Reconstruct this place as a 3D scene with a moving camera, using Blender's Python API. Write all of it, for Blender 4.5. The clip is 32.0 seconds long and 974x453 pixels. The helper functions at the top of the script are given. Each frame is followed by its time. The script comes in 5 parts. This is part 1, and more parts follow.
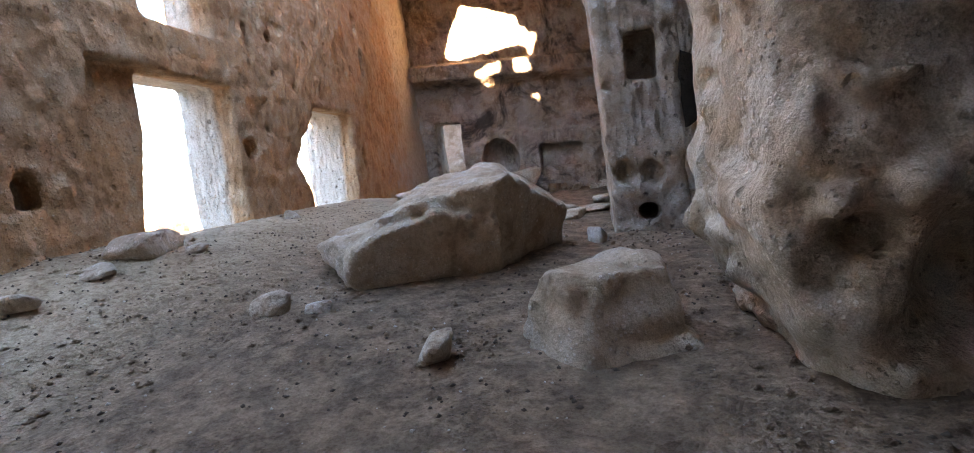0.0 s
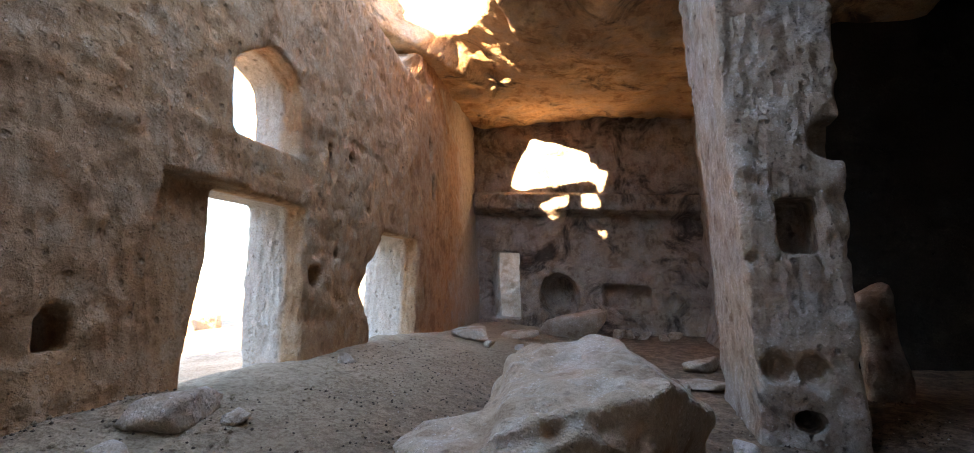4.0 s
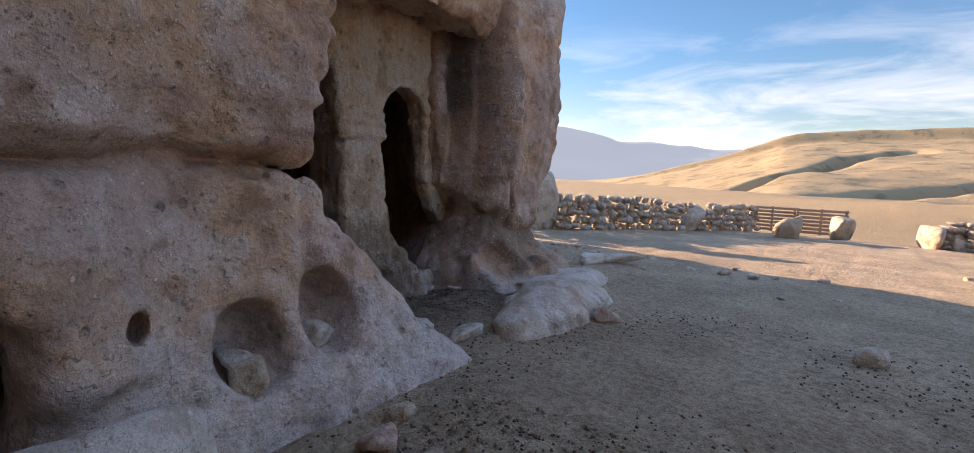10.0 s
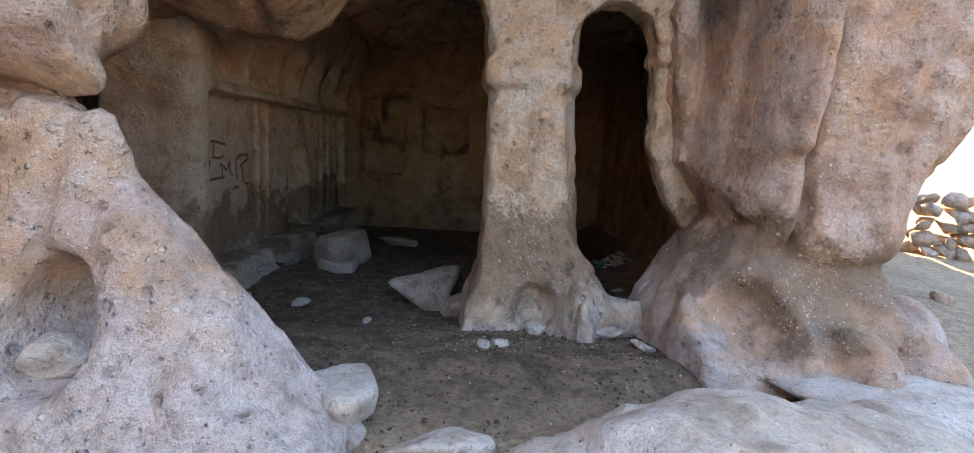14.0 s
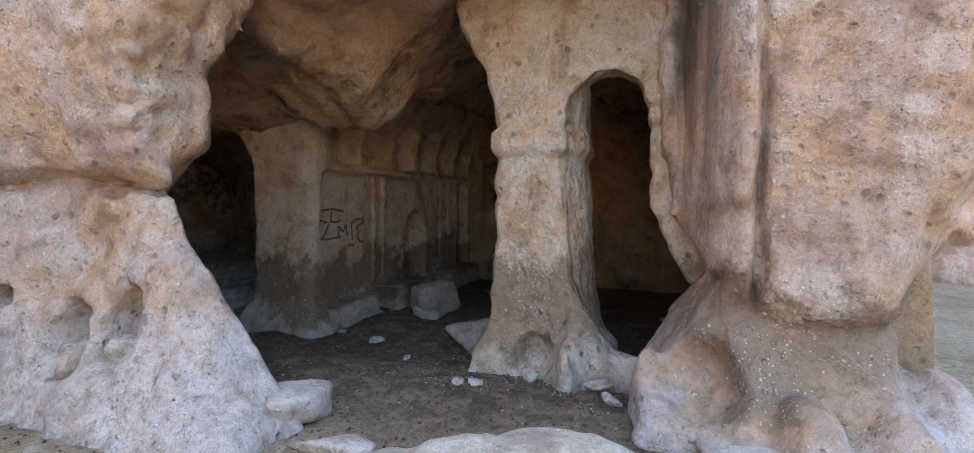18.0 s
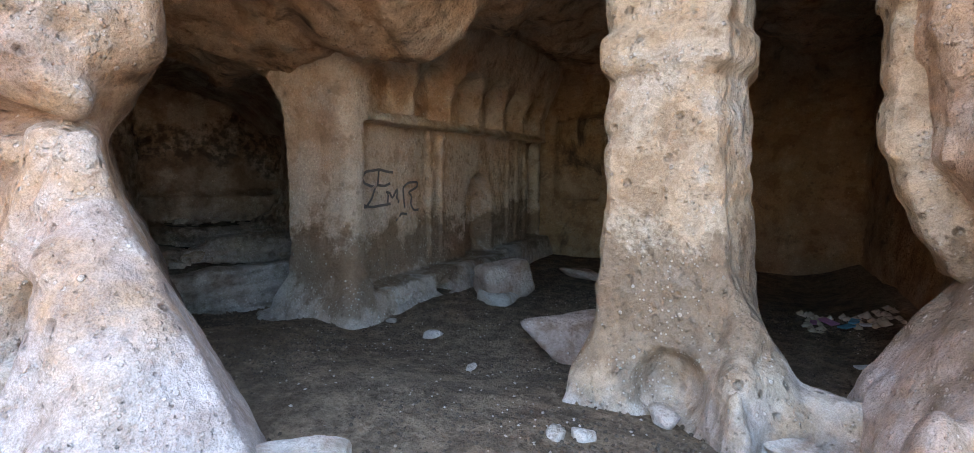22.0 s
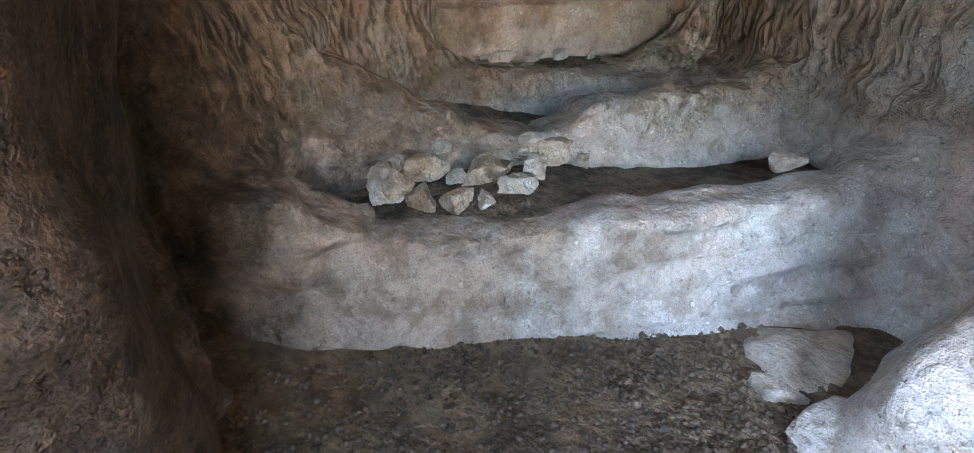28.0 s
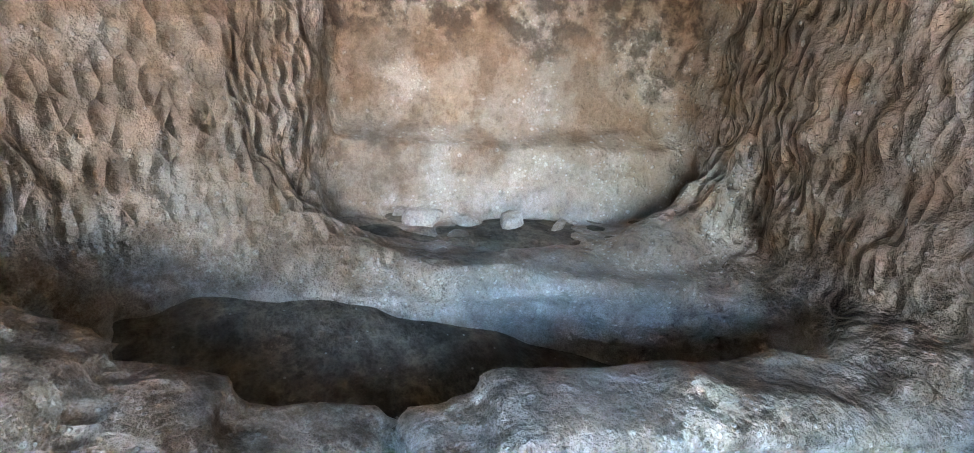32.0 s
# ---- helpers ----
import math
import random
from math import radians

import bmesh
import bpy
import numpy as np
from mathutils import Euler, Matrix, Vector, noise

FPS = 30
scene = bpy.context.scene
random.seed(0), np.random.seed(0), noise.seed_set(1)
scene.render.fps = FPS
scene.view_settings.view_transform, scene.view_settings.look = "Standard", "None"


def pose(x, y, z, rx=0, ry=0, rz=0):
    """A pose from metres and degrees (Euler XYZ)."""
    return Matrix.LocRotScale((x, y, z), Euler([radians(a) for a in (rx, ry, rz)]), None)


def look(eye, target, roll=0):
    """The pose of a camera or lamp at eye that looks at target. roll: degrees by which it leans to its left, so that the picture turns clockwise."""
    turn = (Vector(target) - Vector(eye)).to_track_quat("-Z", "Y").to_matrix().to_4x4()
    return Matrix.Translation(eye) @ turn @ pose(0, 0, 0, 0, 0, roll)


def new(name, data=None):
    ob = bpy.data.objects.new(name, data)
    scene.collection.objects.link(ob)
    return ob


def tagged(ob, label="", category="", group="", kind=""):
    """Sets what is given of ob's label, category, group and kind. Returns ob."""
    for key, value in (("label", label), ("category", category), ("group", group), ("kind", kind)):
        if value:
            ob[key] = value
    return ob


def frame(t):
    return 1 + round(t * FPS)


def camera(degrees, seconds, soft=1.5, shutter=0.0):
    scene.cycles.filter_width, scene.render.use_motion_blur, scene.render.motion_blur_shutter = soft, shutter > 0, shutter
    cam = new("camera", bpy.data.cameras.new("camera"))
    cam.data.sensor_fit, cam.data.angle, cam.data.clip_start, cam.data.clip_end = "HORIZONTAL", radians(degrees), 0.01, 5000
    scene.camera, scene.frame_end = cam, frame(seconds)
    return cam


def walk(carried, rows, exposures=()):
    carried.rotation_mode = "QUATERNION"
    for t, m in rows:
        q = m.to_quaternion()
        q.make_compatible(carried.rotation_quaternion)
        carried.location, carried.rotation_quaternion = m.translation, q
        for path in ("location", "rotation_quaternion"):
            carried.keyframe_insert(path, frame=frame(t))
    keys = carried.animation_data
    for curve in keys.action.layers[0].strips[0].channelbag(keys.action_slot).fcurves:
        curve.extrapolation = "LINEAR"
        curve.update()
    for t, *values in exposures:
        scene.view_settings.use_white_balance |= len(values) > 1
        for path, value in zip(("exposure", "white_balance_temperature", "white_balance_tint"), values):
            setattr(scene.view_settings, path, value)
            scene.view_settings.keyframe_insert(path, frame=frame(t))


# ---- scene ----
cam = camera(89.8, 32.0, 0.9)
# seconds, place in metres, turn in degrees (pose)
PATH = [
    (0, -0.121, -0.228, 0.830, 83.60, 8.25, 12.16),
    (0.5, -0.288, 0.051, 1.027, 84.85, 6.64, 13.36),
    (1, -0.435, 0.195, 1.174, 85.61, 5.49, 15.36),
    (1.5, -0.583, 0.204, 1.262, 85.63, 7.68, 15.42),
    (2, -0.622, 0.203, 1.379, 87.84, 6.27, 14.02),
    (2.5, -0.660, 0.172, 1.460, 92.73, 1.36, 12.16),
    (4.5, -1.335, 0.667, 1.337, 98.65, 4.22, 19.98),
    (5, -1.786, 0.740, 1.402, 98.38, 3.88, 31.64),
    (5.5, -2.184, 0.903, 1.341, 92.71, 3.55, 46.94),
    (6, -2.561, 1.106, 1.384, 92.06, 3.23, 50.43),
    (6.5, -2.978, 1.209, 1.474, 90.55, 4.12, 52.53),
    (7, -3.438, 1.312, 1.514, 90.59, 3.24, 60.78),
    (7.5, -3.908, 1.322, 1.583, 90.64, 2.89, 71.15),
    (8, -4.421, 1.304, 1.591, 89.30, -0.01, 83.43),
    (8.5, -4.871, 1.364, 1.679, 88.53, 0.38, 102.92),
    (9, -5.389, 1.324, 1.711, 87.05, -0.21, 112.82),
    (9.5, -5.853, 1.256, 1.707, 84.49, -0.39, 126.30),
    (10, -6.379, 1.015, 1.556, 83.60, -2.04, 128.86),
    (10.5, -6.814, 0.850, 1.458, 83.91, -1.46, 129.97),
    (11, -7.250, 0.636, 1.381, 84.77, -1.94, 135.61),
    (11.5, -7.654, 0.459, 1.369, 84.94, -1.77, 144.09),
    (12, -8.157, 0.381, 1.365, 83.00, 1.23, 152.73),
    (12.5, -8.723, 0.290, 1.424, 82.89, 3.33, 153.93),
    (13, -9.253, 0.313, 1.357, 82.45, -1.20, 155.85),
    (13.5, -9.597, 0.217, 1.350, 81.75, -4.09, 166.49),
    (14, -9.898, 0.128, 1.400, 80.73, -2.95, 179.38),
    (14.5, -10.210, 0.145, 1.409, 80.32, -2.23, -173.84),
    (16.5, -11.074, 0.383, 1.460, 84.42, -0.17, -166.74),
    (17, -11.226, 0.279, 1.467, 85.05, -0.11, -165.56),
    (17.5, -11.429, 0.319, 1.473, 85.51, -0.36, -162.18),
    (18, -11.548, 0.377, 1.488, 86.72, -0.67, -159.65),
    (18.5, -11.577, 0.388, 1.479, 87.34, -0.61, -158.22),
    (19, -11.573, 0.385, 1.481, 88.10, -0.61, -157.82),
    (19.5, -11.538, 0.381, 1.469, 88.15, -0.62, -157.36),
    (20, -11.500, 0.361, 1.455, 87.55, -0.62, -155.25),
    (20.5, -11.350, 0.251, 1.451, 86.31, -0.30, -152.90),
    (21, -11.129, -0.012, 1.416, 85.52, 1.17, -152.55),
    (21.5, -10.982, -0.526, 1.350, 84.40, 1.34, -152.73),
    (22, -10.737, -0.986, 1.321, 83.21, -0.24, -152.67),
    (22.5, -10.404, -1.449, 1.346, 81.43, -0.77, -150.28),
    (23, -10.058, -1.869, 1.365, 81.19, 0.97, -145.58),
    (23.5, -9.802, -2.214, 1.356, 81.09, 1.68, -141.62),
    (24, -9.623, -2.558, 1.268, 80.82, 1.48, -133.68),
    (24.5, -9.345, -2.839, 1.270, 80.06, 0.53, -126.19),
    (25, -8.937, -3.008, 1.244, 80.42, 1.03, -117.28),
    (25.5, -8.490, -3.189, 1.174, 80.85, 3.38, -103.08),
    (27.5, -6.418, -3.363, 0.863, 67.41, 3.87, -118.68),
    (28, -6.156, -3.414, 0.853, 65.26, 3.06, -121.95),
    (28.5, -6.081, -3.448, 0.855, 63.51, 2.25, -123.30),
    (29, -6.070, -3.480, 0.881, 61.91, 1.81, -124.64),
    (29.5, -5.917, -3.627, 0.947, 63.88, 0.93, -124.62),
    (30, -5.721, -3.900, 0.973, 65.26, -0.23, -123.88),
    (30.5, -5.525, -4.125, 0.966, 68.45, -0.49, -123.16),
    (31, -5.279, -4.328, 1.018, 70.24, -0.68, -123.07),
    (31.5, -5.062, -4.506, 1.012, 72.30, -1.26, -122.97),
    (32, -4.878, -4.709, 1.026, 76.33, -2.39, -122.55),
]
EXPOSURES = [
    (0.0, 6.0, 8300, 20), (1.0, 5.9, 8300, 20), (2.5, 5.6, 8500, 20), (4.5, 5.2, 8500, 18), (5.5, 4.4, 7700, 17), (6.2, 3.8, 7000, 20), (7.0, 3.5, 7000, 23), (8.0, 2.9, 7000, 21), (9.0, 2.8, 7400, 21),
    (10.0, 2.8, 7500, 21), (11.0, 3.1, 7300, 21), (12.0, 3.55, 7600, 21), (13.0, 3.55, 7700, 21), (14.0, 4.4, 8600, 21), (17.0, 4.3, 8600, 20), (18.0, 4.45, 8600, 20), (19.0, 4.45, 8700, 20), (20.5, 4.9, 8700, 20), (22.5, 5.6, 8500, 19), (24.0, 7.6, 7900, 18),
    (25.0, 7.8, 7300, 17), (27.5, 8.3, 9000, 23), (29.0, 8.9, 9100, 24), (30.0, 9.05, 9100, 24), (31.0, 9.3, 7900, 23), (32.0, 9.65, 7000, 17)]
walk(cam, [(t, pose(x, y, z, a, b, c)) for t, x, y, z, a, b, c in PATH], EXPOSURES)

# ---- world and sun ----
SUN_TO = Vector((0.177, 0.956, -0.233)).normalized()
sun_height = math.asin(-SUN_TO.z)
sky_world = bpy.data.worlds.new("sky")
scene.world = sky_world
sky_world.use_nodes = True
wn = sky_world.node_tree
wn.nodes.clear()
w_out = wn.nodes.new("ShaderNodeOutputWorld")
w_bg = wn.nodes.new("ShaderNodeBackground")
w_sky = wn.nodes.new("ShaderNodeTexSky")
w_sky.sky_type = "NISHITA"
w_sky.sun_disc = False
w_sky.sun_elevation = sun_height
w_sky.sun_rotation = math.atan2(-SUN_TO.x, -SUN_TO.y)
w_sky.altitude = 1200
w_sky.air_density = 1.0
w_sky.dust_density = 0.1
w_sky.ozone_density = 2.2
w_geo = wn.nodes.new("ShaderNodeTexCoord")
w_map = wn.nodes.new("ShaderNodeMapping")
w_map.inputs["Scale"].default_value = (1.0, 1.6, 7.0)
w_map.inputs["Rotation"].default_value = (0.05, 0.1, 0.4)
w_noise = wn.nodes.new("ShaderNodeTexNoise")
w_noise.inputs["Scale"].default_value = 2.2
w_noise.inputs["Detail"].default_value = 7.0
w_noise.inputs["Roughness"].default_value = 0.62
w_noise.inputs["Distortion"].default_value = 0.6
w_ramp = wn.nodes.new("ShaderNodeValToRGB")
w_ramp.color_ramp.elements[0].position = 0.47
w_ramp.color_ramp.elements[1].position = 0.78
w_sep = wn.nodes.new("ShaderNodeSeparateXYZ")
w_low = wn.nodes.new("ShaderNodeMapRange")
w_low.inputs["From Min"].default_value = 0.30
w_low.inputs["From Max"].default_value = 0.10
w_mul = wn.nodes.new("ShaderNodeMath")
w_mul.operation = "MULTIPLY"
w_mix = wn.nodes.new("ShaderNodeMix")
w_mix.data_type = "RGBA"
w_mix.inputs["B"].default_value = (1.2, 1.3, 1.42, 1)
wn.links.new(w_geo.outputs["Generated"], w_map.inputs["Vector"])
wn.links.new(w_map.outputs["Vector"], w_noise.inputs["Vector"])
wn.links.new(w_noise.outputs["Fac"], w_ramp.inputs["Fac"])
wn.links.new(w_geo.outputs["Generated"], w_sep.inputs["Vector"])
wn.links.new(w_sep.outputs["Z"], w_low.inputs["Value"])
wn.links.new(w_ramp.outputs["Color"], w_mul.inputs[0])
wn.links.new(w_low.outputs["Result"], w_mul.inputs[1])
wn.links.new(w_mul.outputs["Value"], w_mix.inputs["Factor"])
w_tone = wn.nodes.new("ShaderNodeValToRGB")
for at, tone in ((0.10, (0.185, 0.185, 0.185)), (0.24, (0.13, 0.187, 0.22)), (0.40, (0.13, 0.187, 0.22)), (0.62, (0.86, 0.85, 0.84))):
    stop = w_tone.color_ramp.elements.new(at)
    stop.color = (*tone, 1)
w_tone.color_ramp.elements[0].color = (0.185, 0.185, 0.185, 1)
w_tone.color_ramp.elements[-1].color = (0.86, 0.85, 0.84, 1)
w_clear = wn.nodes.new("ShaderNodeMix")
w_clear.data_type, w_clear.blend_type = "RGBA", "MULTIPLY"
w_clear.inputs["Factor"].default_value = 1.0
wn.links.new(w_sep.outputs["Z"], w_tone.inputs["Fac"])
wn.links.new(w_sky.outputs["Color"], w_clear.inputs["A"])
wn.links.new(w_tone.outputs["Color"], w_clear.inputs["B"])
wn.links.new(w_clear.outputs["Result"], w_mix.inputs["A"])
wn.links.new(w_mix.outputs["Result"], w_bg.inputs["Color"])
w_bg.inputs["Strength"].default_value = 0.15
wn.links.new(w_bg.outputs["Background"], w_out.inputs["Surface"])
sun_data = bpy.data.lights.new("sun", "SUN")
sun_data.energy = 2.7
sun_data.angle = radians(0.53)
sun_data.color = (1.0, 0.83, 0.62)
sun = new("sun", sun_data)
sun.matrix_world = look((0, 0, 30), Vector((0, 0, 30)) + SUN_TO)


# ---- materials ----
class Nodes:
    """Small helper to write node trees."""

    def __init__(self, name, rough=0.9):
        self.mat = bpy.data.materials.new(name)
        self.mat.use_nodes = True
        self.t = self.mat.node_tree
        self.bsdf = self.t.nodes["Principled BSDF"]
        self.bsdf.inputs["Roughness"].default_value = rough
        self.bsdf.inputs["Specular IOR Level"].default_value = 0.2
        self.coord = self.t.nodes.new("ShaderNodeTexCoord").outputs["Object"]

    def put(self, a, b):
        if isinstance(a, (int, float)):
            b.default_value = a
        elif isinstance(a, tuple):
            b.default_value = (*a, 1) if len(a) == 3 and b.type == "RGBA" else a
        else:
            self.t.links.new(a, b)

    def mapped(self, scale, turn=(0, 0, 0)):
        n = self.t.nodes.new("ShaderNodeMapping")
        n.inputs["Scale"].default_value = scale
        n.inputs["Rotation"].default_value = turn
        self.put(self.coord, n.inputs["Vector"])
        return n.outputs["Vector"]

    def noise(self, scale, detail=4, rough=0.55, vec=None, distort=0.0):
        n = self.t.nodes.new("ShaderNodeTexNoise")
        n.inputs["Scale"].default_value = scale
        n.inputs["Detail"].default_value = detail
        n.inputs["Roughness"].default_value = rough
        n.inputs["Distortion"].default_value = distort
        self.put(vec or self.coord, n.inputs["Vector"])
        return n.outputs["Fac"]

    def cells(self, scale, vec=None, feature="F1"):
        n = self.t.nodes.new("ShaderNodeTexVoronoi")
        n.feature = feature
        n.inputs["Scale"].default_value = scale
        self.put(vec or self.coord, n.inputs["Vector"])
        return n.outputs["Distance"]

    def ramp(self, fac, lo, hi):
        n = self.t.nodes.new("ShaderNodeMapRange")
        n.interpolation_type = "SMOOTHSTEP"
        self.put(fac, n.inputs["Value"])
        n.inputs["From Min"].default_value = lo
        n.inputs["From Max"].default_value = hi
        return n.outputs["Result"]

    def math(self, op, a, b=0.0):
        n = self.t.nodes.new("ShaderNodeMath")
        n.operation = op
        self.put(a, n.inputs[0])
        self.put(b, n.inputs[1])
        return n.outputs["Value"]

    def mix(self, fac, a, b, blend="MIX"):
        n = self.t.nodes.new("ShaderNodeMix")
        n.data_type = "RGBA"
        n.blend_type = blend
        self.put(fac, n.inputs["Factor"])
        self.put(a, n.inputs["A"])
        self.put(b, n.inputs["B"])
        return n.outputs["Result"]

    def axis(self, which):
        n = self.t.nodes.new("ShaderNodeSeparateXYZ")
        self.put(self.coord, n.inputs["Vector"])
        return n.outputs[which]

    def bump(self, height, strength, distance, after=None):
        n = self.t.nodes.new("ShaderNodeBump")
        n.inputs["Strength"].default_value = strength
        n.inputs["Distance"].default_value = distance
        self.put(height, n.inputs["Height"])
        if after:
            self.put(after, n.inputs["Normal"])
        return n.outputs["Normal"]

    def random(self):
        return self.t.nodes.new("ShaderNodeObjectInfo").outputs["Random"]

    def done(self, colour, normal=None):
        self.put(colour, self.bsdf.inputs["Base Color"])
        if normal:
            self.put(normal, self.bsdf.inputs["Normal"])
        return self.mat


def tuff(name, main, warm, pale, pale_top=-9.0, dark=0.0, tool=0.0, pits=0.5, band=None, grain=1.0, dark_tone=(0.035, 0.028, 0.024), outer=False, sooty_shaded_end=False, shaded_backs=False, streaked=False):
    """Volcanic tuff: main and warm tones in patches, a pale limy crust up to about pale_top metres, a rubbed brown
    band, soot, tool marks, pits; shade is painted in the pits and by position.
    """
    main, warm, pale = (tuple(0.82 * v for v in tone) for tone in (main, warm, pale))
    k = Nodes(name, 0.95)
    big = k.noise(0.8, 5, 0.65, distort=0.4)
    mid = k.noise(2.6, 6, 0.6)
    blot = k.noise(9.0, 5, 0.62)
    fine = k.noise(34, 4, 0.65)
    grit = k.noise(150, 2, 0.7)
    c = k.mix(k.ramp(big, 0.44, 0.57), main, warm)
    c = k.mix(k.math("MULTIPLY", k.ramp(mid, 0.50, 0.62), 0.5), c, pale)
    c = k.mix(k.math("MULTIPLY", k.ramp(mid, 0.47, 0.38), 0.6), c, tuple(v * w for v, w in zip(main, (0.62, 0.50, 0.41))))
    level = k.math("ADD", k.axis("Z"), k.math("ADD", k.math("MULTIPLY", k.math("SUBTRACT", mid, 0.5), 1.3), k.math("ADD", k.math("MULTIPLY", k.math("SUBTRACT", big, 0.5), 1.2), k.math("MULTIPLY", k.math("SUBTRACT", fine, 0.5), 0.25))))
    if band:
        rub = k.math("MULTIPLY", k.ramp(level, band[0] - 0.12, band[0] + 0.12), k.ramp(level, band[1] + 0.14, band[1] - 0.10))
        c = k.mix(k.math("MULTIPLY", rub, 0.8), c, (0.22, 0.15, 0.10))
    if pale_top > -5:
        crust = k.ramp(level, pale_top + 0.20, pale_top - 0.20)
        c = k.mix(k.math("MULTIPLY", crust, 0.52), c, k.mix(k.ramp(blot, 0.35, 0.6), (0.42, 0.39, 0.375), (0.58, 0.555, 0.54)))
    if outer:
        # Daylight on the outward jambs is painted in as paler rock.
        c = k.mix(k.math("MULTIPLY", k.ramp(k.math("ADD", k.axis("X"), k.math("MULTIPLY", k.math("SUBTRACT", mid, 0.5), 0.25)), -4.86, -5.0), 0.8), c, (0.60, 0.54, 0.46))
    speck = k.math("MAXIMUM", k.math("MULTIPLY", k.ramp(k.cells(11.0), 0.17, 0.12), k.ramp(blot, 0.47, 0.56)), k.math("MULTIPLY", k.ramp(k.cells(30.0), 0.26, 0.18), k.ramp(mid, 0.46, 0.56)))
    c = k.mix(k.math("MULTIPLY", speck, 0.6 * grain), c, tuple(min(0.85, v * 1.25) for v in pale))
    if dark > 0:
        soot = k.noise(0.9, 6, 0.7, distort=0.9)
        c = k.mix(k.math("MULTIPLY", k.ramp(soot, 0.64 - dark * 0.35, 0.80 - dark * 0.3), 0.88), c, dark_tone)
    # Shade painted into the colour: pier back and jamb face turned from the daylight.
    if shaded_backs:
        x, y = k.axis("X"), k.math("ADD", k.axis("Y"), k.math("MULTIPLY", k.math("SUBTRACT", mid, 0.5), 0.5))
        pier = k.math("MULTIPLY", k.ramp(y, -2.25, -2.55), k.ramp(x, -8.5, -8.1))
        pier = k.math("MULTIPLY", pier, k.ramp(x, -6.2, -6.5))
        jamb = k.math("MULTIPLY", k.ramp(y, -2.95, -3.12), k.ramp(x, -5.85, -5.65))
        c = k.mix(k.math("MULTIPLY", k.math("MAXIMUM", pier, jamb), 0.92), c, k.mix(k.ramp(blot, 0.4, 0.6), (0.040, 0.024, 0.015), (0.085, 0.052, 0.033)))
    # Dark run in the flute: soot, with the recess's shadow painted in.
    if streaked:
        sway = k.math("ADD", k.axis("X"), k.math("MULTIPLY", k.math("SUBTRACT", mid, 0.5), 0.3))
        run = k.math("MULTIPLY", k.ramp(k.math("ABSOLUTE", k.math("ADD", sway, 11.66)), 0.22, 0.06), k.ramp(level, 2.0, 2.7))
        c = k.mix(k.math("MULTIPLY", run, 0.8), c, (0.045, 0.032, 0.025))
    if sooty_shaded_end:
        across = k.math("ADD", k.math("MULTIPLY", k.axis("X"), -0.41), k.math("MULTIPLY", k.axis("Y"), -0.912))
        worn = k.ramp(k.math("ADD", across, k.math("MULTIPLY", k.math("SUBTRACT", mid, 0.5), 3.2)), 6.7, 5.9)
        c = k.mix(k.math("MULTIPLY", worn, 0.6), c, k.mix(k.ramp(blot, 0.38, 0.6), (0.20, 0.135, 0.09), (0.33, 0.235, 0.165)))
        # Painted shade: the chamber's north end goes near-black by position.
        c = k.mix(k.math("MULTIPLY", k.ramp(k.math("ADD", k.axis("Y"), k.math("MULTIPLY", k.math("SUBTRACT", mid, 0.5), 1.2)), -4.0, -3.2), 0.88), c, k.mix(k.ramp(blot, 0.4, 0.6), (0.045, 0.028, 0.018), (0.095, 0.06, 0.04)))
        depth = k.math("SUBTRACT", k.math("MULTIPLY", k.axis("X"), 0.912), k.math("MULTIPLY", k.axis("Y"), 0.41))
        # Soot stain across the top of the niche's back wall.
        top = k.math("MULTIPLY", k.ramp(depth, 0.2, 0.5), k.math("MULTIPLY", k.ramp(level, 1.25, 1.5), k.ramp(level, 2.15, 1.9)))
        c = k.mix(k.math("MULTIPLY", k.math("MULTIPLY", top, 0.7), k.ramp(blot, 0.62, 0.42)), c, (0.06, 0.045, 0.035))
    c = k.mix(0.20 * grain, c, k.mix(k.ramp(blot, 0.36, 0.58), (0.58, 0.52, 0.47), (1.12, 1.12, 1.12)), "MULTIPLY")
    c = k.mix(0.22 * grain, c, k.mix(k.ramp(fine, 0.42, 0.56), (0.55, 0.50, 0.46), (1.15, 1.15, 1.15)), "MULTIPLY")
    c = k.mix(0.40 * grain, c, k.mix(k.ramp(grit, 0.36, 0.60), (0.55, 0.52, 0.5), (1.2, 1.2, 1.2)), "MULTIPLY")
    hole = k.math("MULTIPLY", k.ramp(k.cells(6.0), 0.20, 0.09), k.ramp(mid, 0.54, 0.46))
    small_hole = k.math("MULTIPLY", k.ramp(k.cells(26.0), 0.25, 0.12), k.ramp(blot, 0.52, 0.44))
    ridge = k.math("ABSOLUTE", k.math("SUBTRACT", k.noise(1.3, 3, 0.5, distort=0.3), 0.5))
    # Shade inside the pits is painted as a darker rock colour.
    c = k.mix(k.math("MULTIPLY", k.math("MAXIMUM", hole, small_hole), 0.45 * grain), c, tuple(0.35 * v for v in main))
    h = k.math("ADD", k.math("MULTIPLY", mid, 1.2), k.math("ADD", k.math("MULTIPLY", blot, 0.55), k.math("MULTIPLY", fine, 0.34)))
    n = k.bump(h, 1.0, 0.055)
    n = k.bump(k.ramp(ridge, 0.0, 0.03), 0.30, 0.02, n)
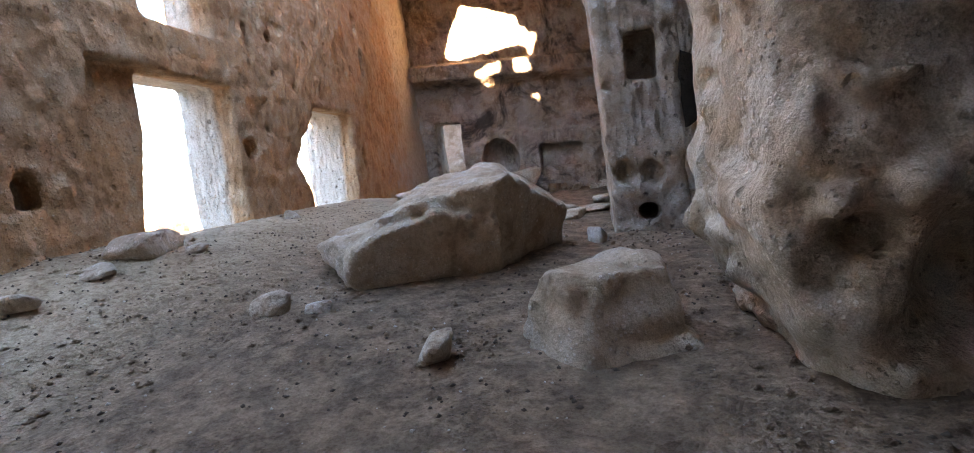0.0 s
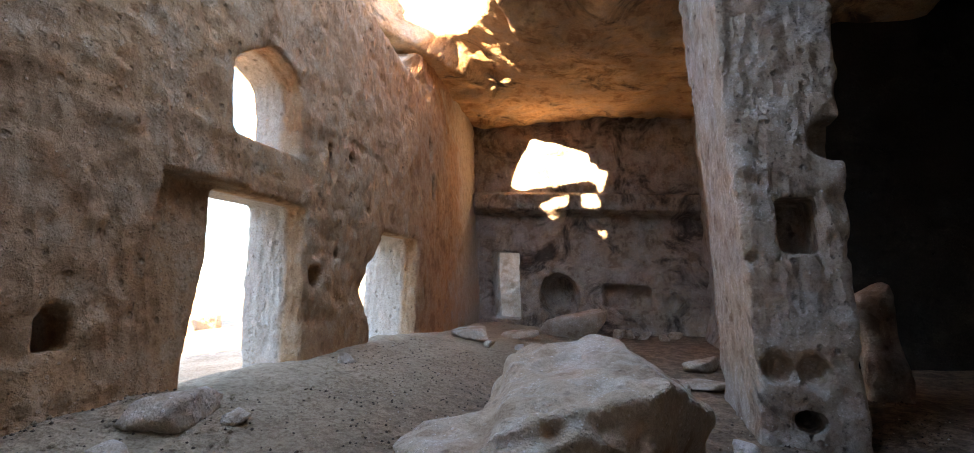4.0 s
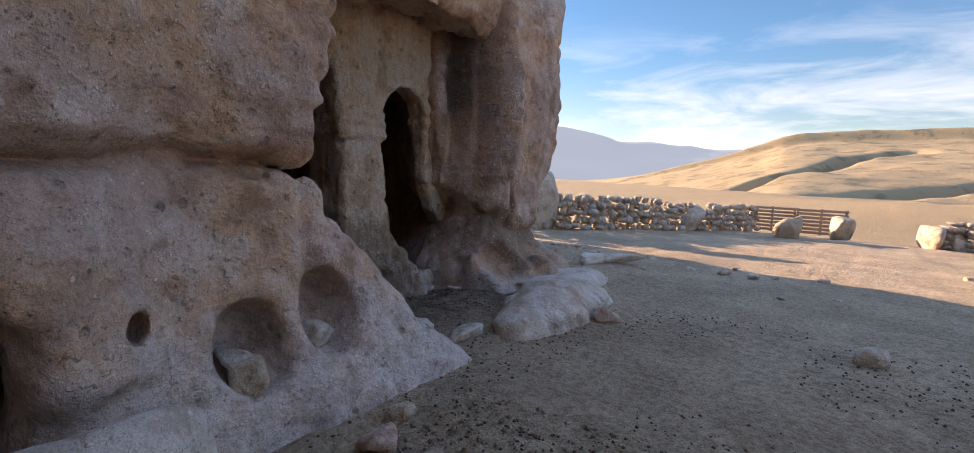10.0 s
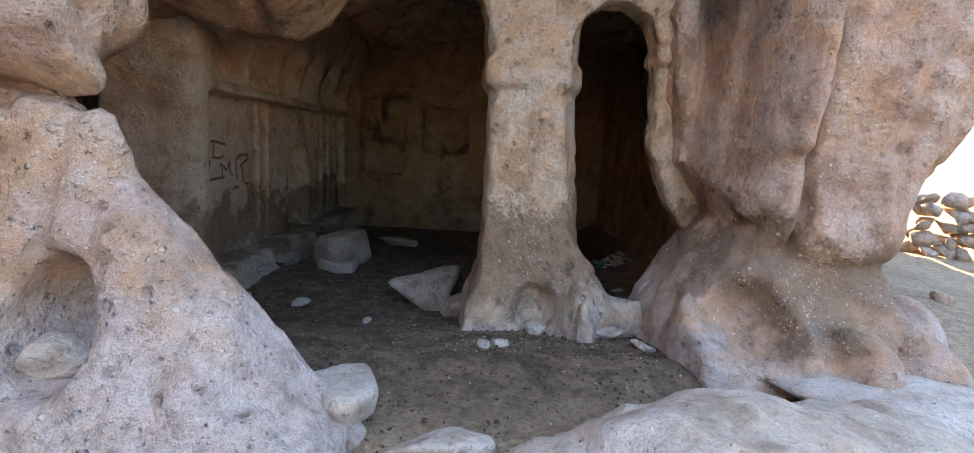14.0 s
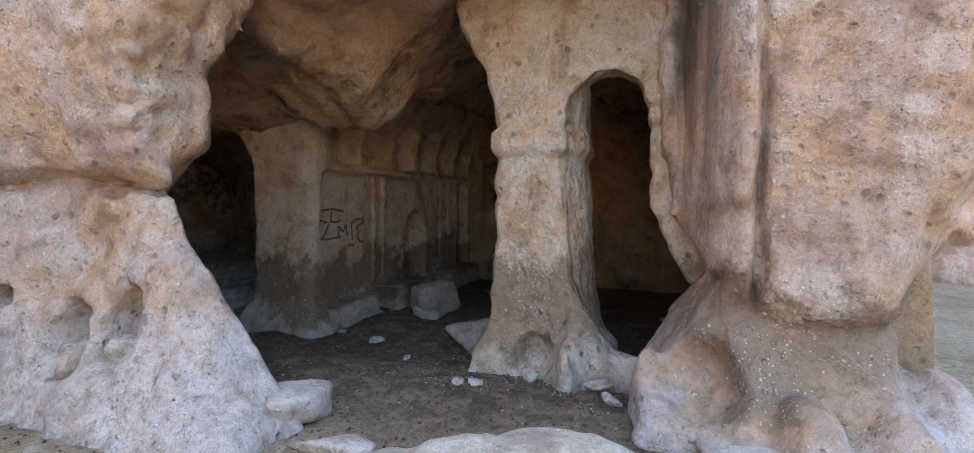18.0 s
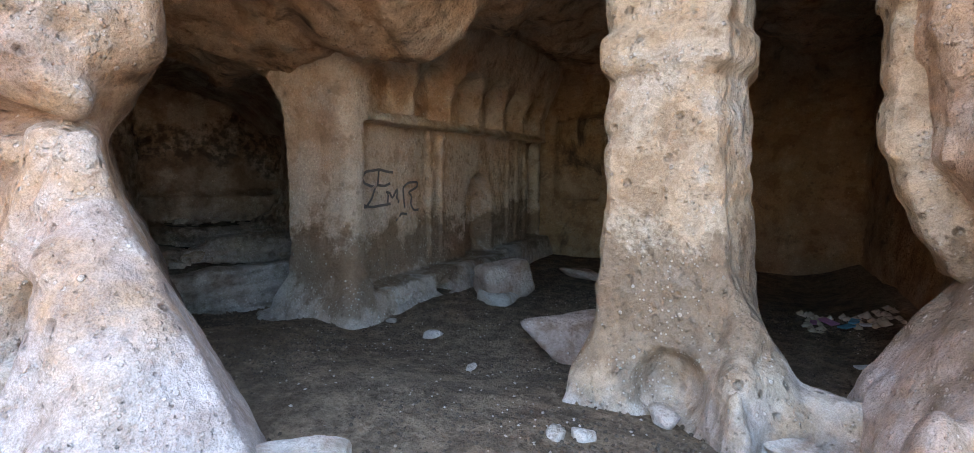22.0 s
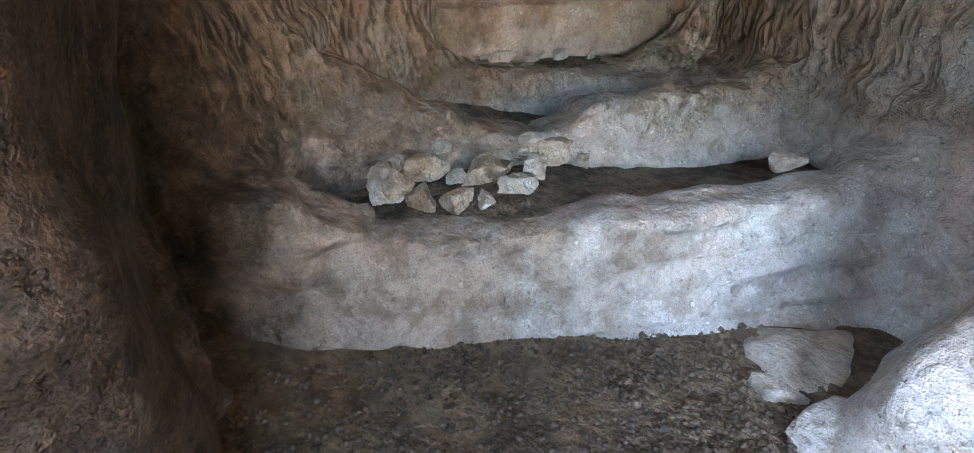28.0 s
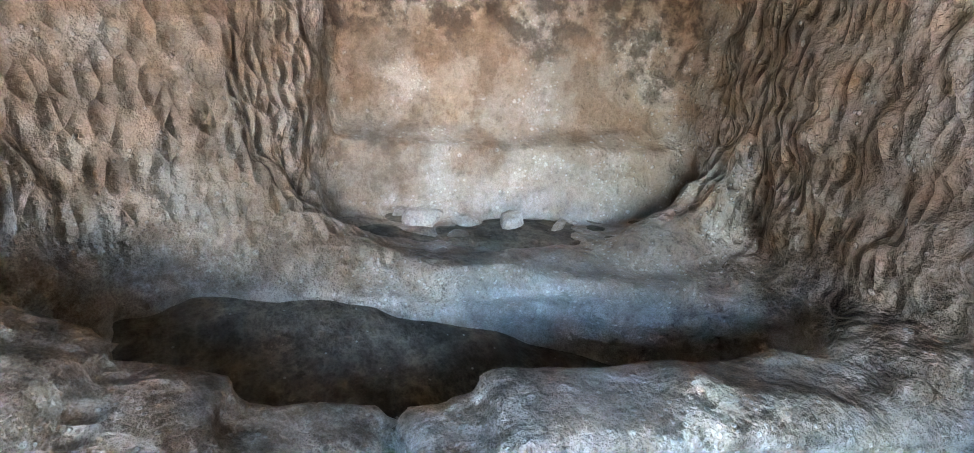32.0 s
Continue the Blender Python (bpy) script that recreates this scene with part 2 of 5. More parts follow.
    nub = k.math("MULTIPLY", k.ramp(k.cells(15.0), 0.40, 0.14), k.math("MULTIPLY", k.ramp(mid, 0.48, 0.62), k.ramp(big, 0.42, 0.55)))
    n = k.bump(nub, 0.6, 0.03, n)
    n = k.bump(k.math("SUBTRACT", 1.0, hole), pits, 0.05, n)
    n = k.bump(k.math("SUBTRACT", 1.0, small_hole), pits, 0.022, n)
    if tool > 0:
        if sooty_shaded_end:
            pick = k.cells(15.0, k.mapped((1.0, 1.0, 0.5), (0.25, 0.2, 0)))
            dressed = k.math("MULTIPLY", k.ramp(depth, 0.22, 0.02), k.ramp(level, 0.15, 0.55))
            n = k.bump(k.math("MULTIPLY", k.ramp(pick, 0.08, 0.70), dressed), tool, 0.06, n)
        else:
            pick = k.cells(10.0, k.mapped((1.0, 1.0, 0.36), (0.25, 0.2, 0)))
            n = k.bump(k.ramp(pick, 0.10, 0.75), tool, 0.065, n)
    n = k.bump(k.math("ADD", k.math("MULTIPLY", speck, 1.3), k.math("MULTIPLY", grit, 0.45)), 0.8, 0.012, n)
    return k.done(c, n)


def soil(name, base, lit, indoor, droppings):
    """Trodden earth: pale dust in the yard, dark dung-mixed soil under the rock, crumbs and chips."""
    k = Nodes(name, 0.97)
    big = k.noise(0.7, 5, 0.65)
    mid = k.noise(4.5, 5, 0.65)
    blot = k.noise(16, 4, 0.65)
    fine = k.noise(45, 4, 0.7)
    grit = k.noise(130, 3, 0.7)
    c = k.mix(k.ramp(big, 0.36, 0.62), base, lit)
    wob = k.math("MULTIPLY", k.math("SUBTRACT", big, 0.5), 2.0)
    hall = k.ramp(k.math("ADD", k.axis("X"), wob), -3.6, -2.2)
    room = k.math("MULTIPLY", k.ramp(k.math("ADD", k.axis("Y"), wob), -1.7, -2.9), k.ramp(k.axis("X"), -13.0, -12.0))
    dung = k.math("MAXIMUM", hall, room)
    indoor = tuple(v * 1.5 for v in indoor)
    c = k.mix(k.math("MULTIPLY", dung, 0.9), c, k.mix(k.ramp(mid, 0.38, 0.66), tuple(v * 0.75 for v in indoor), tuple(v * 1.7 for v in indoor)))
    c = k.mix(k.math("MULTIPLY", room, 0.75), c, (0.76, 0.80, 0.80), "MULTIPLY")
    c = k.mix(k.math("MULTIPLY", k.ramp(mid, 0.52, 0.72), 0.5), c, tuple(v * 0.6 for v in base))
    c = k.mix(k.ramp(k.axis("X"), -31, -38), c, k.mix(k.noise(0.05, 4), (0.40, 0.28, 0.155), (0.30, 0.215, 0.125)))
    c = k.mix(0.5, c, k.mix(k.ramp(blot, 0.34, 0.60), (0.50, 0.46, 0.42), (1.22, 1.22, 1.22)), "MULTIPLY")
    c = k.mix(0.4, c, k.mix(k.ramp(fine, 0.34, 0.60), (0.50, 0.46, 0.42), (1.22, 1.22, 1.22)), "MULTIPLY")
    c = k.mix(0.2, c, k.mix(k.ramp(grit, 0.3, 0.65), (0.5, 0.47, 0.45), (1.25, 1.25, 1.25)), "MULTIPLY")
    crumb = k.math("MULTIPLY", k.ramp(k.cells(34), 0.30, 0.18), k.ramp(k.noise(1.6, 4), 0.50, 0.62))
    c = k.mix(k.math("MULTIPLY", crumb, droppings), c, (0.07, 0.055, 0.045))
    chip = k.math("MULTIPLY", k.ramp(k.cells(14), 0.10, 0.06), k.ramp(blot, 0.45, 0.6))
    c = k.mix(k.math("MULTIPLY", chip, 0.7), c, (0.60, 0.53, 0.45))
    n = k.bump(k.math("ADD", mid, k.math("ADD", k.math("MULTIPLY", blot, 0.9), k.math("MULTIPLY", fine, 0.45))), 1.0, 0.075)
    n = k.bump(crumb, 0.8, 0.02, n)
    n = k.bump(k.math("ADD", k.math("MULTIPLY", grit, 0.4), chip), 0.7, 0.010, n)
    return k.done(c, n)


ROSE = tuff("rose_tuff", (0.60, 0.435, 0.35), (0.66, 0.43, 0.28), (0.76, 0.64, 0.55), pale_top=0.72, pits=0.6, shaded_backs=True)
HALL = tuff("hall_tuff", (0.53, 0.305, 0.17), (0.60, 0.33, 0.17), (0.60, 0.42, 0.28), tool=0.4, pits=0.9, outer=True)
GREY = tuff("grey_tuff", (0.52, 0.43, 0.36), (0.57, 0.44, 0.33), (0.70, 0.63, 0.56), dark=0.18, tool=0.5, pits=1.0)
# Near-black tone stands in for the darkness of the unlit aisle.
BLACK = tuff("shade_black_tuff", (0.06, 0.05, 0.042), (0.075, 0.058, 0.046), (0.10, 0.085, 0.072), dark=1.0, pits=1.0)
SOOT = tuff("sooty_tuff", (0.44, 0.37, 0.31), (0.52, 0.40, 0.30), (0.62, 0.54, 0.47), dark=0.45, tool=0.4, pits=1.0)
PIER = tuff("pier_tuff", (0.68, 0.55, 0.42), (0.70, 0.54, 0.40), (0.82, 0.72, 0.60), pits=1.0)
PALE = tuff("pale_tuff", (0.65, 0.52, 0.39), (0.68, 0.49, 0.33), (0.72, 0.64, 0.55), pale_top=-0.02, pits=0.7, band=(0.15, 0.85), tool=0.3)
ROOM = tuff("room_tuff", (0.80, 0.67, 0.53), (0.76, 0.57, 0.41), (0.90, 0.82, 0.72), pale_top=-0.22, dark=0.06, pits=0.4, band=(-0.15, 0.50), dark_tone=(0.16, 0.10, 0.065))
# Soot brown, taken darker to hold the back room's shade as well.
SMOKE_SHADE = tuff("smoke_shade_room_tuff", (0.44, 0.29, 0.18), (0.50, 0.31, 0.17), (0.62, 0.47, 0.33), dark=0.32, pits=0.4, dark_tone=(0.06, 0.042, 0.03))
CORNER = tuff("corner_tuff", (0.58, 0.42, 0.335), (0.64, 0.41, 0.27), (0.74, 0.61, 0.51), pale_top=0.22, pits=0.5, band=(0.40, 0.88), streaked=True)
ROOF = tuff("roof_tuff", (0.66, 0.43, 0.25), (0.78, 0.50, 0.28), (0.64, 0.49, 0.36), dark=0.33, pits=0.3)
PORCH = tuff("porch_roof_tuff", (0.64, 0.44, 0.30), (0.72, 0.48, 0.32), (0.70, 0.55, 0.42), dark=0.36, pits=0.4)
TOMB = tuff("tomb_tuff", (0.60, 0.475, 0.37), (0.56, 0.41, 0.30), (0.86, 0.78, 0.69), pale_top=0.28, dark=0.10, tool=0.9, pits=0.4, dark_tone=(0.14, 0.09, 0.06), sooty_shaded_end=True)
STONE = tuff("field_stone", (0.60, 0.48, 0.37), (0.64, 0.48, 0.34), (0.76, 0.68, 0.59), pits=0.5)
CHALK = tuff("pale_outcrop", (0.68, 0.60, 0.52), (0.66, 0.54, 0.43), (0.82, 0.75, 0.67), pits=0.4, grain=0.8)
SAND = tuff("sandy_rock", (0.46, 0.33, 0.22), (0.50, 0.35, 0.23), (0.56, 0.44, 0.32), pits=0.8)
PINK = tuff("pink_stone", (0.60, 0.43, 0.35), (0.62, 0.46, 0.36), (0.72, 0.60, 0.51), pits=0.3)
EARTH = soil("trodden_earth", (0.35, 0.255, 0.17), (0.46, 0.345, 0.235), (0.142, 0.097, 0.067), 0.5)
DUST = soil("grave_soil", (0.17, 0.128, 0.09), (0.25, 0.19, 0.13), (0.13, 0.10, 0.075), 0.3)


def grassland(name):
    """Dry winter grass with stony and greenish patches."""
    k = Nodes(name, 0.97)
    big, mid, fine = k.noise(0.012, 5, 0.6), k.noise(0.09, 5, 0.65), k.noise(0.9, 4, 0.7)
    c = k.mix(k.ramp(big, 0.4, 0.62), (0.42, 0.30, 0.165), (0.34, 0.245, 0.14))
    c = k.mix(k.math("MULTIPLY", k.ramp(mid, 0.50, 0.62), 0.7), c, (0.18, 0.135, 0.08))
    c = k.mix(0.4, c, k.mix(fine, (0.4, 0.38, 0.34), (1.0, 1.0, 1.0)), "MULTIPLY")
    return k.done(c, k.bump(k.math("ADD", mid, fine), 0.5, 0.6))


GRASS = grassland("dry_grassland")


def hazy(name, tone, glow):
    """Far hills; the haze of the air is painted as pale blue tone and glow."""
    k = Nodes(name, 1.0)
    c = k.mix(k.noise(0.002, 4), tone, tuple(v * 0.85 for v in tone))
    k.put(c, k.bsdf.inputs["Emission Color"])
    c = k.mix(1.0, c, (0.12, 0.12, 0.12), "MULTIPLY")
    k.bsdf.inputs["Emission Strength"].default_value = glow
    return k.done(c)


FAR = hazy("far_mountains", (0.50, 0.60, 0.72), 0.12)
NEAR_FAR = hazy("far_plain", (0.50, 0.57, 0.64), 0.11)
k = Nodes("grey_timber", 0.85)
TIMBER = k.done(k.mix(k.noise(14, 4, 0.6, k.mapped((1, 1, 9))), (0.46, 0.30, 0.19), (0.34, 0.22, 0.14)), k.bump(k.noise(30, 3, 0.6, k.mapped((1, 1, 9))), 0.4, 0.01))
k = Nodes("black_spray", 0.8)
SPRAY = k.done(k.mix(k.noise(60, 3), (0.07, 0.07, 0.075), (0.24, 0.22, 0.21)))
k = Nodes("dung", 0.95)
DUNG = k.done(k.mix(k.noise(40, 3), (0.06, 0.046, 0.036), (0.13, 0.095, 0.07)))
LITTER = []
for tone in ((0.7, 0.7, 0.68), (0.10, 0.35, 0.5), (0.6, 0.25, 0.4)):
    k = Nodes("litter", 0.6)
    LITTER.append(k.done(k.mix(k.noise(30, 3), tone, tuple(v * 0.7 for v in tone))))
k = Nodes("paper", 0.9)
PAPER = k.done(k.mix(k.noise(25, 3), (0.62, 0.50, 0.38), (0.50, 0.40, 0.30)))


# ---- shape tools ----
def part(name, mesh, material, parent=None, label=""):
    ob = new(name, mesh)
    if material and not mesh.materials:
        mesh.materials.append(material)
    ob.parent = parent
    if label:
        ob["label"] = label
    return ob


def axes(lo, hi, h):
    xs, ys, zs = (np.arange(a, b + h, h, dtype=np.float32) for a, b in zip(lo, hi))
    return xs[:, None, None], ys[None, :, None], zs[None, None, :]


def lattice(values, at, axis):
    """Smooth interpolation of a wrapped random lattice along one axis."""
    i = np.floor(at).astype(int)
    u = (at - i).astype(np.float32)
    u = u * u * (3 - 2 * u)
    shape = [1, 1, 1]
    shape[axis] = len(at)
    u = u.reshape(shape)
    return np.take(values, i % 32, axis) * (1 - u) + np.take(values, (i + 1) % 32, axis) * u


def rough(X, Y, Z, size, seed):
    v = np.random.RandomState(seed).rand(32, 32, 32).astype(np.float32) * 2 - 1
    for axis, a in enumerate((X, Y, Z)):
        v = lattice(v, a.ravel() / size + seed * 3.7, axis)
    return v


def ball_noise(p, size, seed):
    """The same noise at scattered points p (n, 3)."""
    v = np.random.RandomState(seed).rand(32, 32, 32).astype(np.float32) * 2 - 1
    q = p / size + seed * 3.7
    i = np.floor(q).astype(int)
    u = q - i
    u = u * u * (3 - 2 * u)
    out = 0
    for a in (0, 1):
        for b in (0, 1):
            for c in (0, 1):
                w = (u[:, 0] if a else 1 - u[:, 0]) * (u[:, 1] if b else 1 - u[:, 1]) * (u[:, 2] if c else 1 - u[:, 2])
                out = out + w * v[(i[:, 0] + a) % 32, (i[:, 1] + b) % 32, (i[:, 2] + c) % 32]
    return out


def smin(a, b, k=0.1):
    h = np.clip(0.5 + 0.5 * (b - a) / k, 0, 1)
    return b * (1 - h) + a * h - k * h * (1 - h)


def smax(a, b, k=0.1):
    return -smin(-a, -b, k)


def box(X, Y, Z, lo, hi, r=0.08):
    """Rounded box; lo and hi may hold arrays that change along an axis."""
    f = smax(lo[0] - X, X - hi[0], r)
    f = smax(f, smax(lo[1] - Y, Y - hi[1], r), r)
    return smax(f, smax(lo[2] - Z, Z - hi[2], r), r)


def egg(X, Y, Z, c, s):
    q = np.sqrt(((X - c[0]) / s[0]) ** 2 + ((Y - c[1]) / s[1]) ** 2 + ((Z - c[2]) / s[2]) ** 2)
    return (q - 1) * min(s)


def prof(A, *pairs):
    return np.interp(A, [p[0] for p in pairs], [p[1] for p in pairs]).astype(np.float32)


def surface(name, f, X, Y, Z, material, smooth=True, keep=None, whole=False):
    """Surface nets: a closed mesh round the places where f is under zero."""
    f = np.array(np.broadcast_to(f, (X.size, Y.size, Z.size)), dtype=np.float32)
    for axis in range(3):
        for end in (0, -1):
            s = [slice(None)] * 3
            s[axis] = end
            f[tuple(s)] = np.maximum(f[tuple(s)], 0.02)
    ins = f < 0
    n = np.array(f.shape)
    count = np.zeros(n - 1, np.int8)
    for a in (0, 1):
        for b in (0, 1):
            for c in (0, 1):
                count += ins[a:n[0] - 1 + a, b:n[1] - 1 + b, c:n[2] - 1 + c]
    cells = np.argwhere((count > 0) & (count < 8))
    ids = np.full(n - 1, -1, np.int64)
    ids[tuple(cells.T)] = np.arange(len(cells))
    total, hits = np.zeros((len(cells), 3)), np.zeros(len(cells))
    for axis in range(3):
        for a in (0, 1):
            for b in (0, 1):
                off = np.zeros(3, int)
                off[(axis + 1) % 3], off[(axis + 2) % 3] = a, b
                p = cells + off
                q = p.copy()
                q[:, axis] += 1
                fp, fq = f[tuple(p.T)], f[tuple(q.T)]
                ok = (fp < 0) != (fq < 0)
                at = p.astype(float)
                at[:, axis] += np.where(ok, fp / np.where(ok, fp - fq, 1), 0)
                total[ok] += at[ok]
                hits[ok] += 1
    places = total / hits[:, None]
    h = [float(A.ravel()[1] - A.ravel()[0]) for A in (X, Y, Z)]
    places = places * h + [A.ravel()[0] for A in (X, Y, Z)]
    quads = []
    for axis in range(3):
        u, v = (axis + 1) % 3, (axis + 2) % 3
        lo, hi = [slice(None)] * 3, [slice(None)] * 3
        lo[axis], hi[axis] = slice(0, -1), slice(1, None)
        cross = np.argwhere(ins[tuple(lo)] != ins[tuple(hi)])
        cross = cross[(cross[:, u] > 0) & (cross[:, v] > 0) & (cross[:, u] < n[u] - 1) & (cross[:, v] < n[v] - 1)]
        way = ins[tuple(cross.T)]
        c = []
        for a, b in ((-1, -1), (0, -1), (0, 0), (-1, 0)):
            p = cross.copy()
            p[:, u] += a
            p[:, v] += b
            c.append(ids[tuple(p.T)])
        c = np.stack(c, 1)
        quads.append(np.where(way[:, None], c, c[:, ::-1]))
    quads = np.concatenate(quads)
    if keep is not None:
        quads = quads[keep(places)[quads].all(1)]
        used, quads = np.unique(quads, return_inverse=True)
        places, quads = places[used], quads.reshape(-1, 4)
    if whole:
        tie = np.arange(len(places))
        while True:
            low = tie[quads].min(1)
            was = tie.copy()
            for i in range(4):
                np.minimum.at(tie, quads[:, i], low)
            tie = tie[tie]
            if (tie == was).all():
                break
        main = np.bincount(tie).argmax()
        quads = quads[tie[quads[:, 0]] == main]
        used, quads = np.unique(quads, return_inverse=True)
        places, quads = places[used], quads.reshape(-1, 4)
    return sheet(name, places, quads, material, smooth)


def sheet(name, places, quads, material, smooth=True):
    mesh = bpy.data.meshes.new(name)
    mesh.vertices.add(len(places))
    mesh.vertices.foreach_set("co", np.asarray(places, np.float32).ravel())
    mesh.loops.add(quads.size)
    mesh.loops.foreach_set("vertex_index", quads.ravel().astype(np.int32))
    mesh.polygons.add(len(quads))
    mesh.polygons.foreach_set("loop_start", np.arange(0, quads.size, quads.shape[1], dtype=np.int32))
    mesh.polygons.foreach_set("use_smooth", np.full(len(quads), smooth))
    mesh.update(calc_edges=True)
    mesh.validate()
    mesh.materials.append(material)
    return mesh


def rocky(X, Y, Z, seed, big=0.12, mid=0.05, small=0.02, pits=0.0, drip=0.0):
    """Relief of a rock face in four sizes; pits are hollows, drip leaves upright chisel furrows."""
    f = big * rough(X, Y, Z, 1.1, seed) + mid * rough(X, Y, Z, 0.42, seed + 1)
    f = f + 1.5 * small * (1 - 2 * np.abs(rough(X, Y, Z, 0.20, seed + 2))) + 0.7 * small * rough(X, Y, Z, 0.085, seed + 3)
    if pits:
        f = f + pits * step(rough(X, Y, Z, 0.24, seed + 4), 0.42, 0.75)
    if drip:
        f = f + drip * rough(X, Y, Z * 0.45, 0.085, seed + 5)
    return f


def structure(name, mesh, label, category):
    return tagged(part(name, mesh, None), label, category, kind="structure")


def step(a, lo, hi):
    t = np.clip((a - lo) / (hi - lo), 0, 1)
    return t * t * (3 - 2 * t)


def crag(X, Y, Z, c, size, seed, cuts=14):
    """An angular lump: a body bounded by random planes, size being its half extents."""
    rng = np.random.RandomState(seed)
    n = rng.normal(size=(cuts, 3))
    n[0] = (0.08, -0.05, 1)
    n /= np.linalg.norm(n, axis=1, keepdims=True)
    U, V, W = (X - c[0]) / size[0], (Y - c[1]) / size[1], (Z - c[2]) / size[2]
    f = np.sqrt(U * U + V * V + W * W) - 1.0
    for a, d in zip(n, 0.55 + 0.35 * rng.rand(cuts)):
        f = np.maximum(f, a[0] * U + a[1] * V + a[2] * W - d)
    return f * min(size)


# ---- ground: one sheet from the hall's floor to the horizon ----
def ground_height(x, y):
    out = -0.035 * np.maximum(-11 - x, 0)
    out = np.maximum(out, -1.1) - 0.010 * np.maximum(-45 - x, 0)
    out = np.maximum(out, -45)
    out += 0.035 * np.maximum(y - 9, 0) * step(-x, 8, 14) * (1 - step(y, 40, 60))
    hall = step(x, -6.6, -4.9)
    mound = prof(x, (-9, 0.05), (-6.5, 0.25), (-5.2, 0.66), (-4.5, 0.70), (-3.4, 0.46), (-2.3, 0.20), (0, 0.0), (3, -0.05))
    mound = mound * step(y, 1.0, 3.6) * (1 - 0.25 * step(y, 8.5, 12))
    out = out * (1 - hall) + hall * (-0.05) + mound * step(x, -9.5, -6) + 0.22 * step(x, -7.6, -5.2) * (1 - step(x, -4.6, -2.4)) * step(y, -0.8, 0.6) * (1 - step(y, 2, 3.6))
    room = step(-y, 2.8, 5.2) * step(x, -13.2, -11.6) * (1 - step(x, -1, 0))
    out -= 0.42 * room + 0.12 * step(-y, 6, 10) * room
    pit = step(-y, 2.9, 3.5) * step(x, -6.6, -5.9) * (1 - step(x, -1, 0))
    out -= 0.13 * pit
    out += 0.30 * np.exp(-(((x + 14.2) / 1.6) ** 2 + ((y + 4.0) / 2.2) ** 2))
    return out


def growing(lo, hi, h, far, ratio=1.13):
    mid = list(np.arange(lo, hi, h))
    down, up, s = [], [], h
    while (up[-1] if up else hi) < far:
        s *= ratio
        up.append((up[-1] if up else hi) + s)
        down.append((down[-1] if down else lo) - s)
    return np.array(down[::-1] + mid + up)


gx, gy = growing(-14, 2.2, 0.07, 3500), growing(-6.5, 9.5, 0.07, 3500)
GX, GY = np.meshgrid(gx, gy, indexing="ij")
flat = np.stack([GX.ravel(), GY.ravel(), 0 * GX.ravel()], 1)
near = np.exp(-np.maximum(np.hypot(flat[:, 0] + 6, flat[:, 1] - 1) - 25, 0) / 10)
lumps = 0.05 * ball_noise(flat, 1.3, 11) + near * (0.02 * ball_noise(flat, 0.42, 12) + 0.012 * ball_noise(flat, 0.17, 13))
lumps += (1 - near) * (1.2 * ball_noise(flat, 38, 14) + 0.25 * ball_noise(flat, 9, 15))
flat[:, 2] = ground_height(flat[:, 0], flat[:, 1]) + lumps
gi = np.arange(len(flat)).reshape(GX.shape)
gq = np.stack([gi[:-1, :-1], gi[1:, :-1], gi[1:, 1:], gi[:-1, 1:]], -1).reshape(-1, 4)
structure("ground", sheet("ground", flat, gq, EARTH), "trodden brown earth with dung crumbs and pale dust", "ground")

H = 0.05
TILT_AT, TILT_BY = -4.6, 0.095


def hall_axes(lo, hi, h=H):
    X, Y, Z = axes(lo, hi, h)
    return X, Y, Z, Z + TILT_BY * (X - TILT_AT)


def light_shaft(X, Y, Z):
    """The broken places in the roof rock that let the low sun reach the end wall."""
    u, w = X + (14.3 - Y) * 0.185, Z - (14.3 - Y) * 0.244
    def patch(*corners):
        f = None
        for (u0, w0), (u1, w1) in zip(corners, corners[1:] + corners[:1]):
            run = math.hypot(u1 - u0, w1 - w0)
            side = ((u - u0) * (w0 - w1) + (w - w0) * (u1 - u0)) / run
            f = side if f is None else np.maximum(f, side)
        return f

    s = patch((-4.05, 4.3), (-4.0, 4.66), (-3.35, 5.73), (-1.75, 5.12), (-1.62, 4.30), (-3.7, 4.13))
    s = np.minimum(s, patch((-3.2, 3.62), (-2.2, 3.85), (-2.3, 3.52), (-2.95, 3.33)))
    s = np.minimum(s, patch((-1.96, 3.40), (-1.90, 3.85), (-1.30, 3.74), (-1.27, 3.40)))
    return s + 0.05 * rough(X, Y, Z, 0.4, 75) + 0.03 * rough(X, Y, Z, 0.16, 78)


# ---- hall: west wall with two doorways, an upper window and slots ----
X, Y, Z, ZT = hall_axes((-6.3, 0.8, -0.6), (-4.2, 15.2, 7.4), 0.036)
edge = prof(Z, (-0.6, 2.36), (0.6, 2.24), (0.9, 2.33), (1.3, 2.39), (1.8, 2.37), (2.2, 2.28), (2.6, 2.14), (3.1, 1.85), (4.0, 1.25), (5, 0.6))
inner = prof(Y, (1, -4.66), (4, -4.62), (9, -4.62), (9.3, -4.70), (14.5, -5.15))
outer = inner - 1.0 + 0.12 * step(Y, 3.2, 4.2) - 0.2 * step(Y, 6, 8)
top = prof(Y, (1, 7.0), (5.2, 6.9), (6.6, 6.0), (8.5, 5.5), (9.3, 6.2), (10.5, 6.8), (15, 7.0))
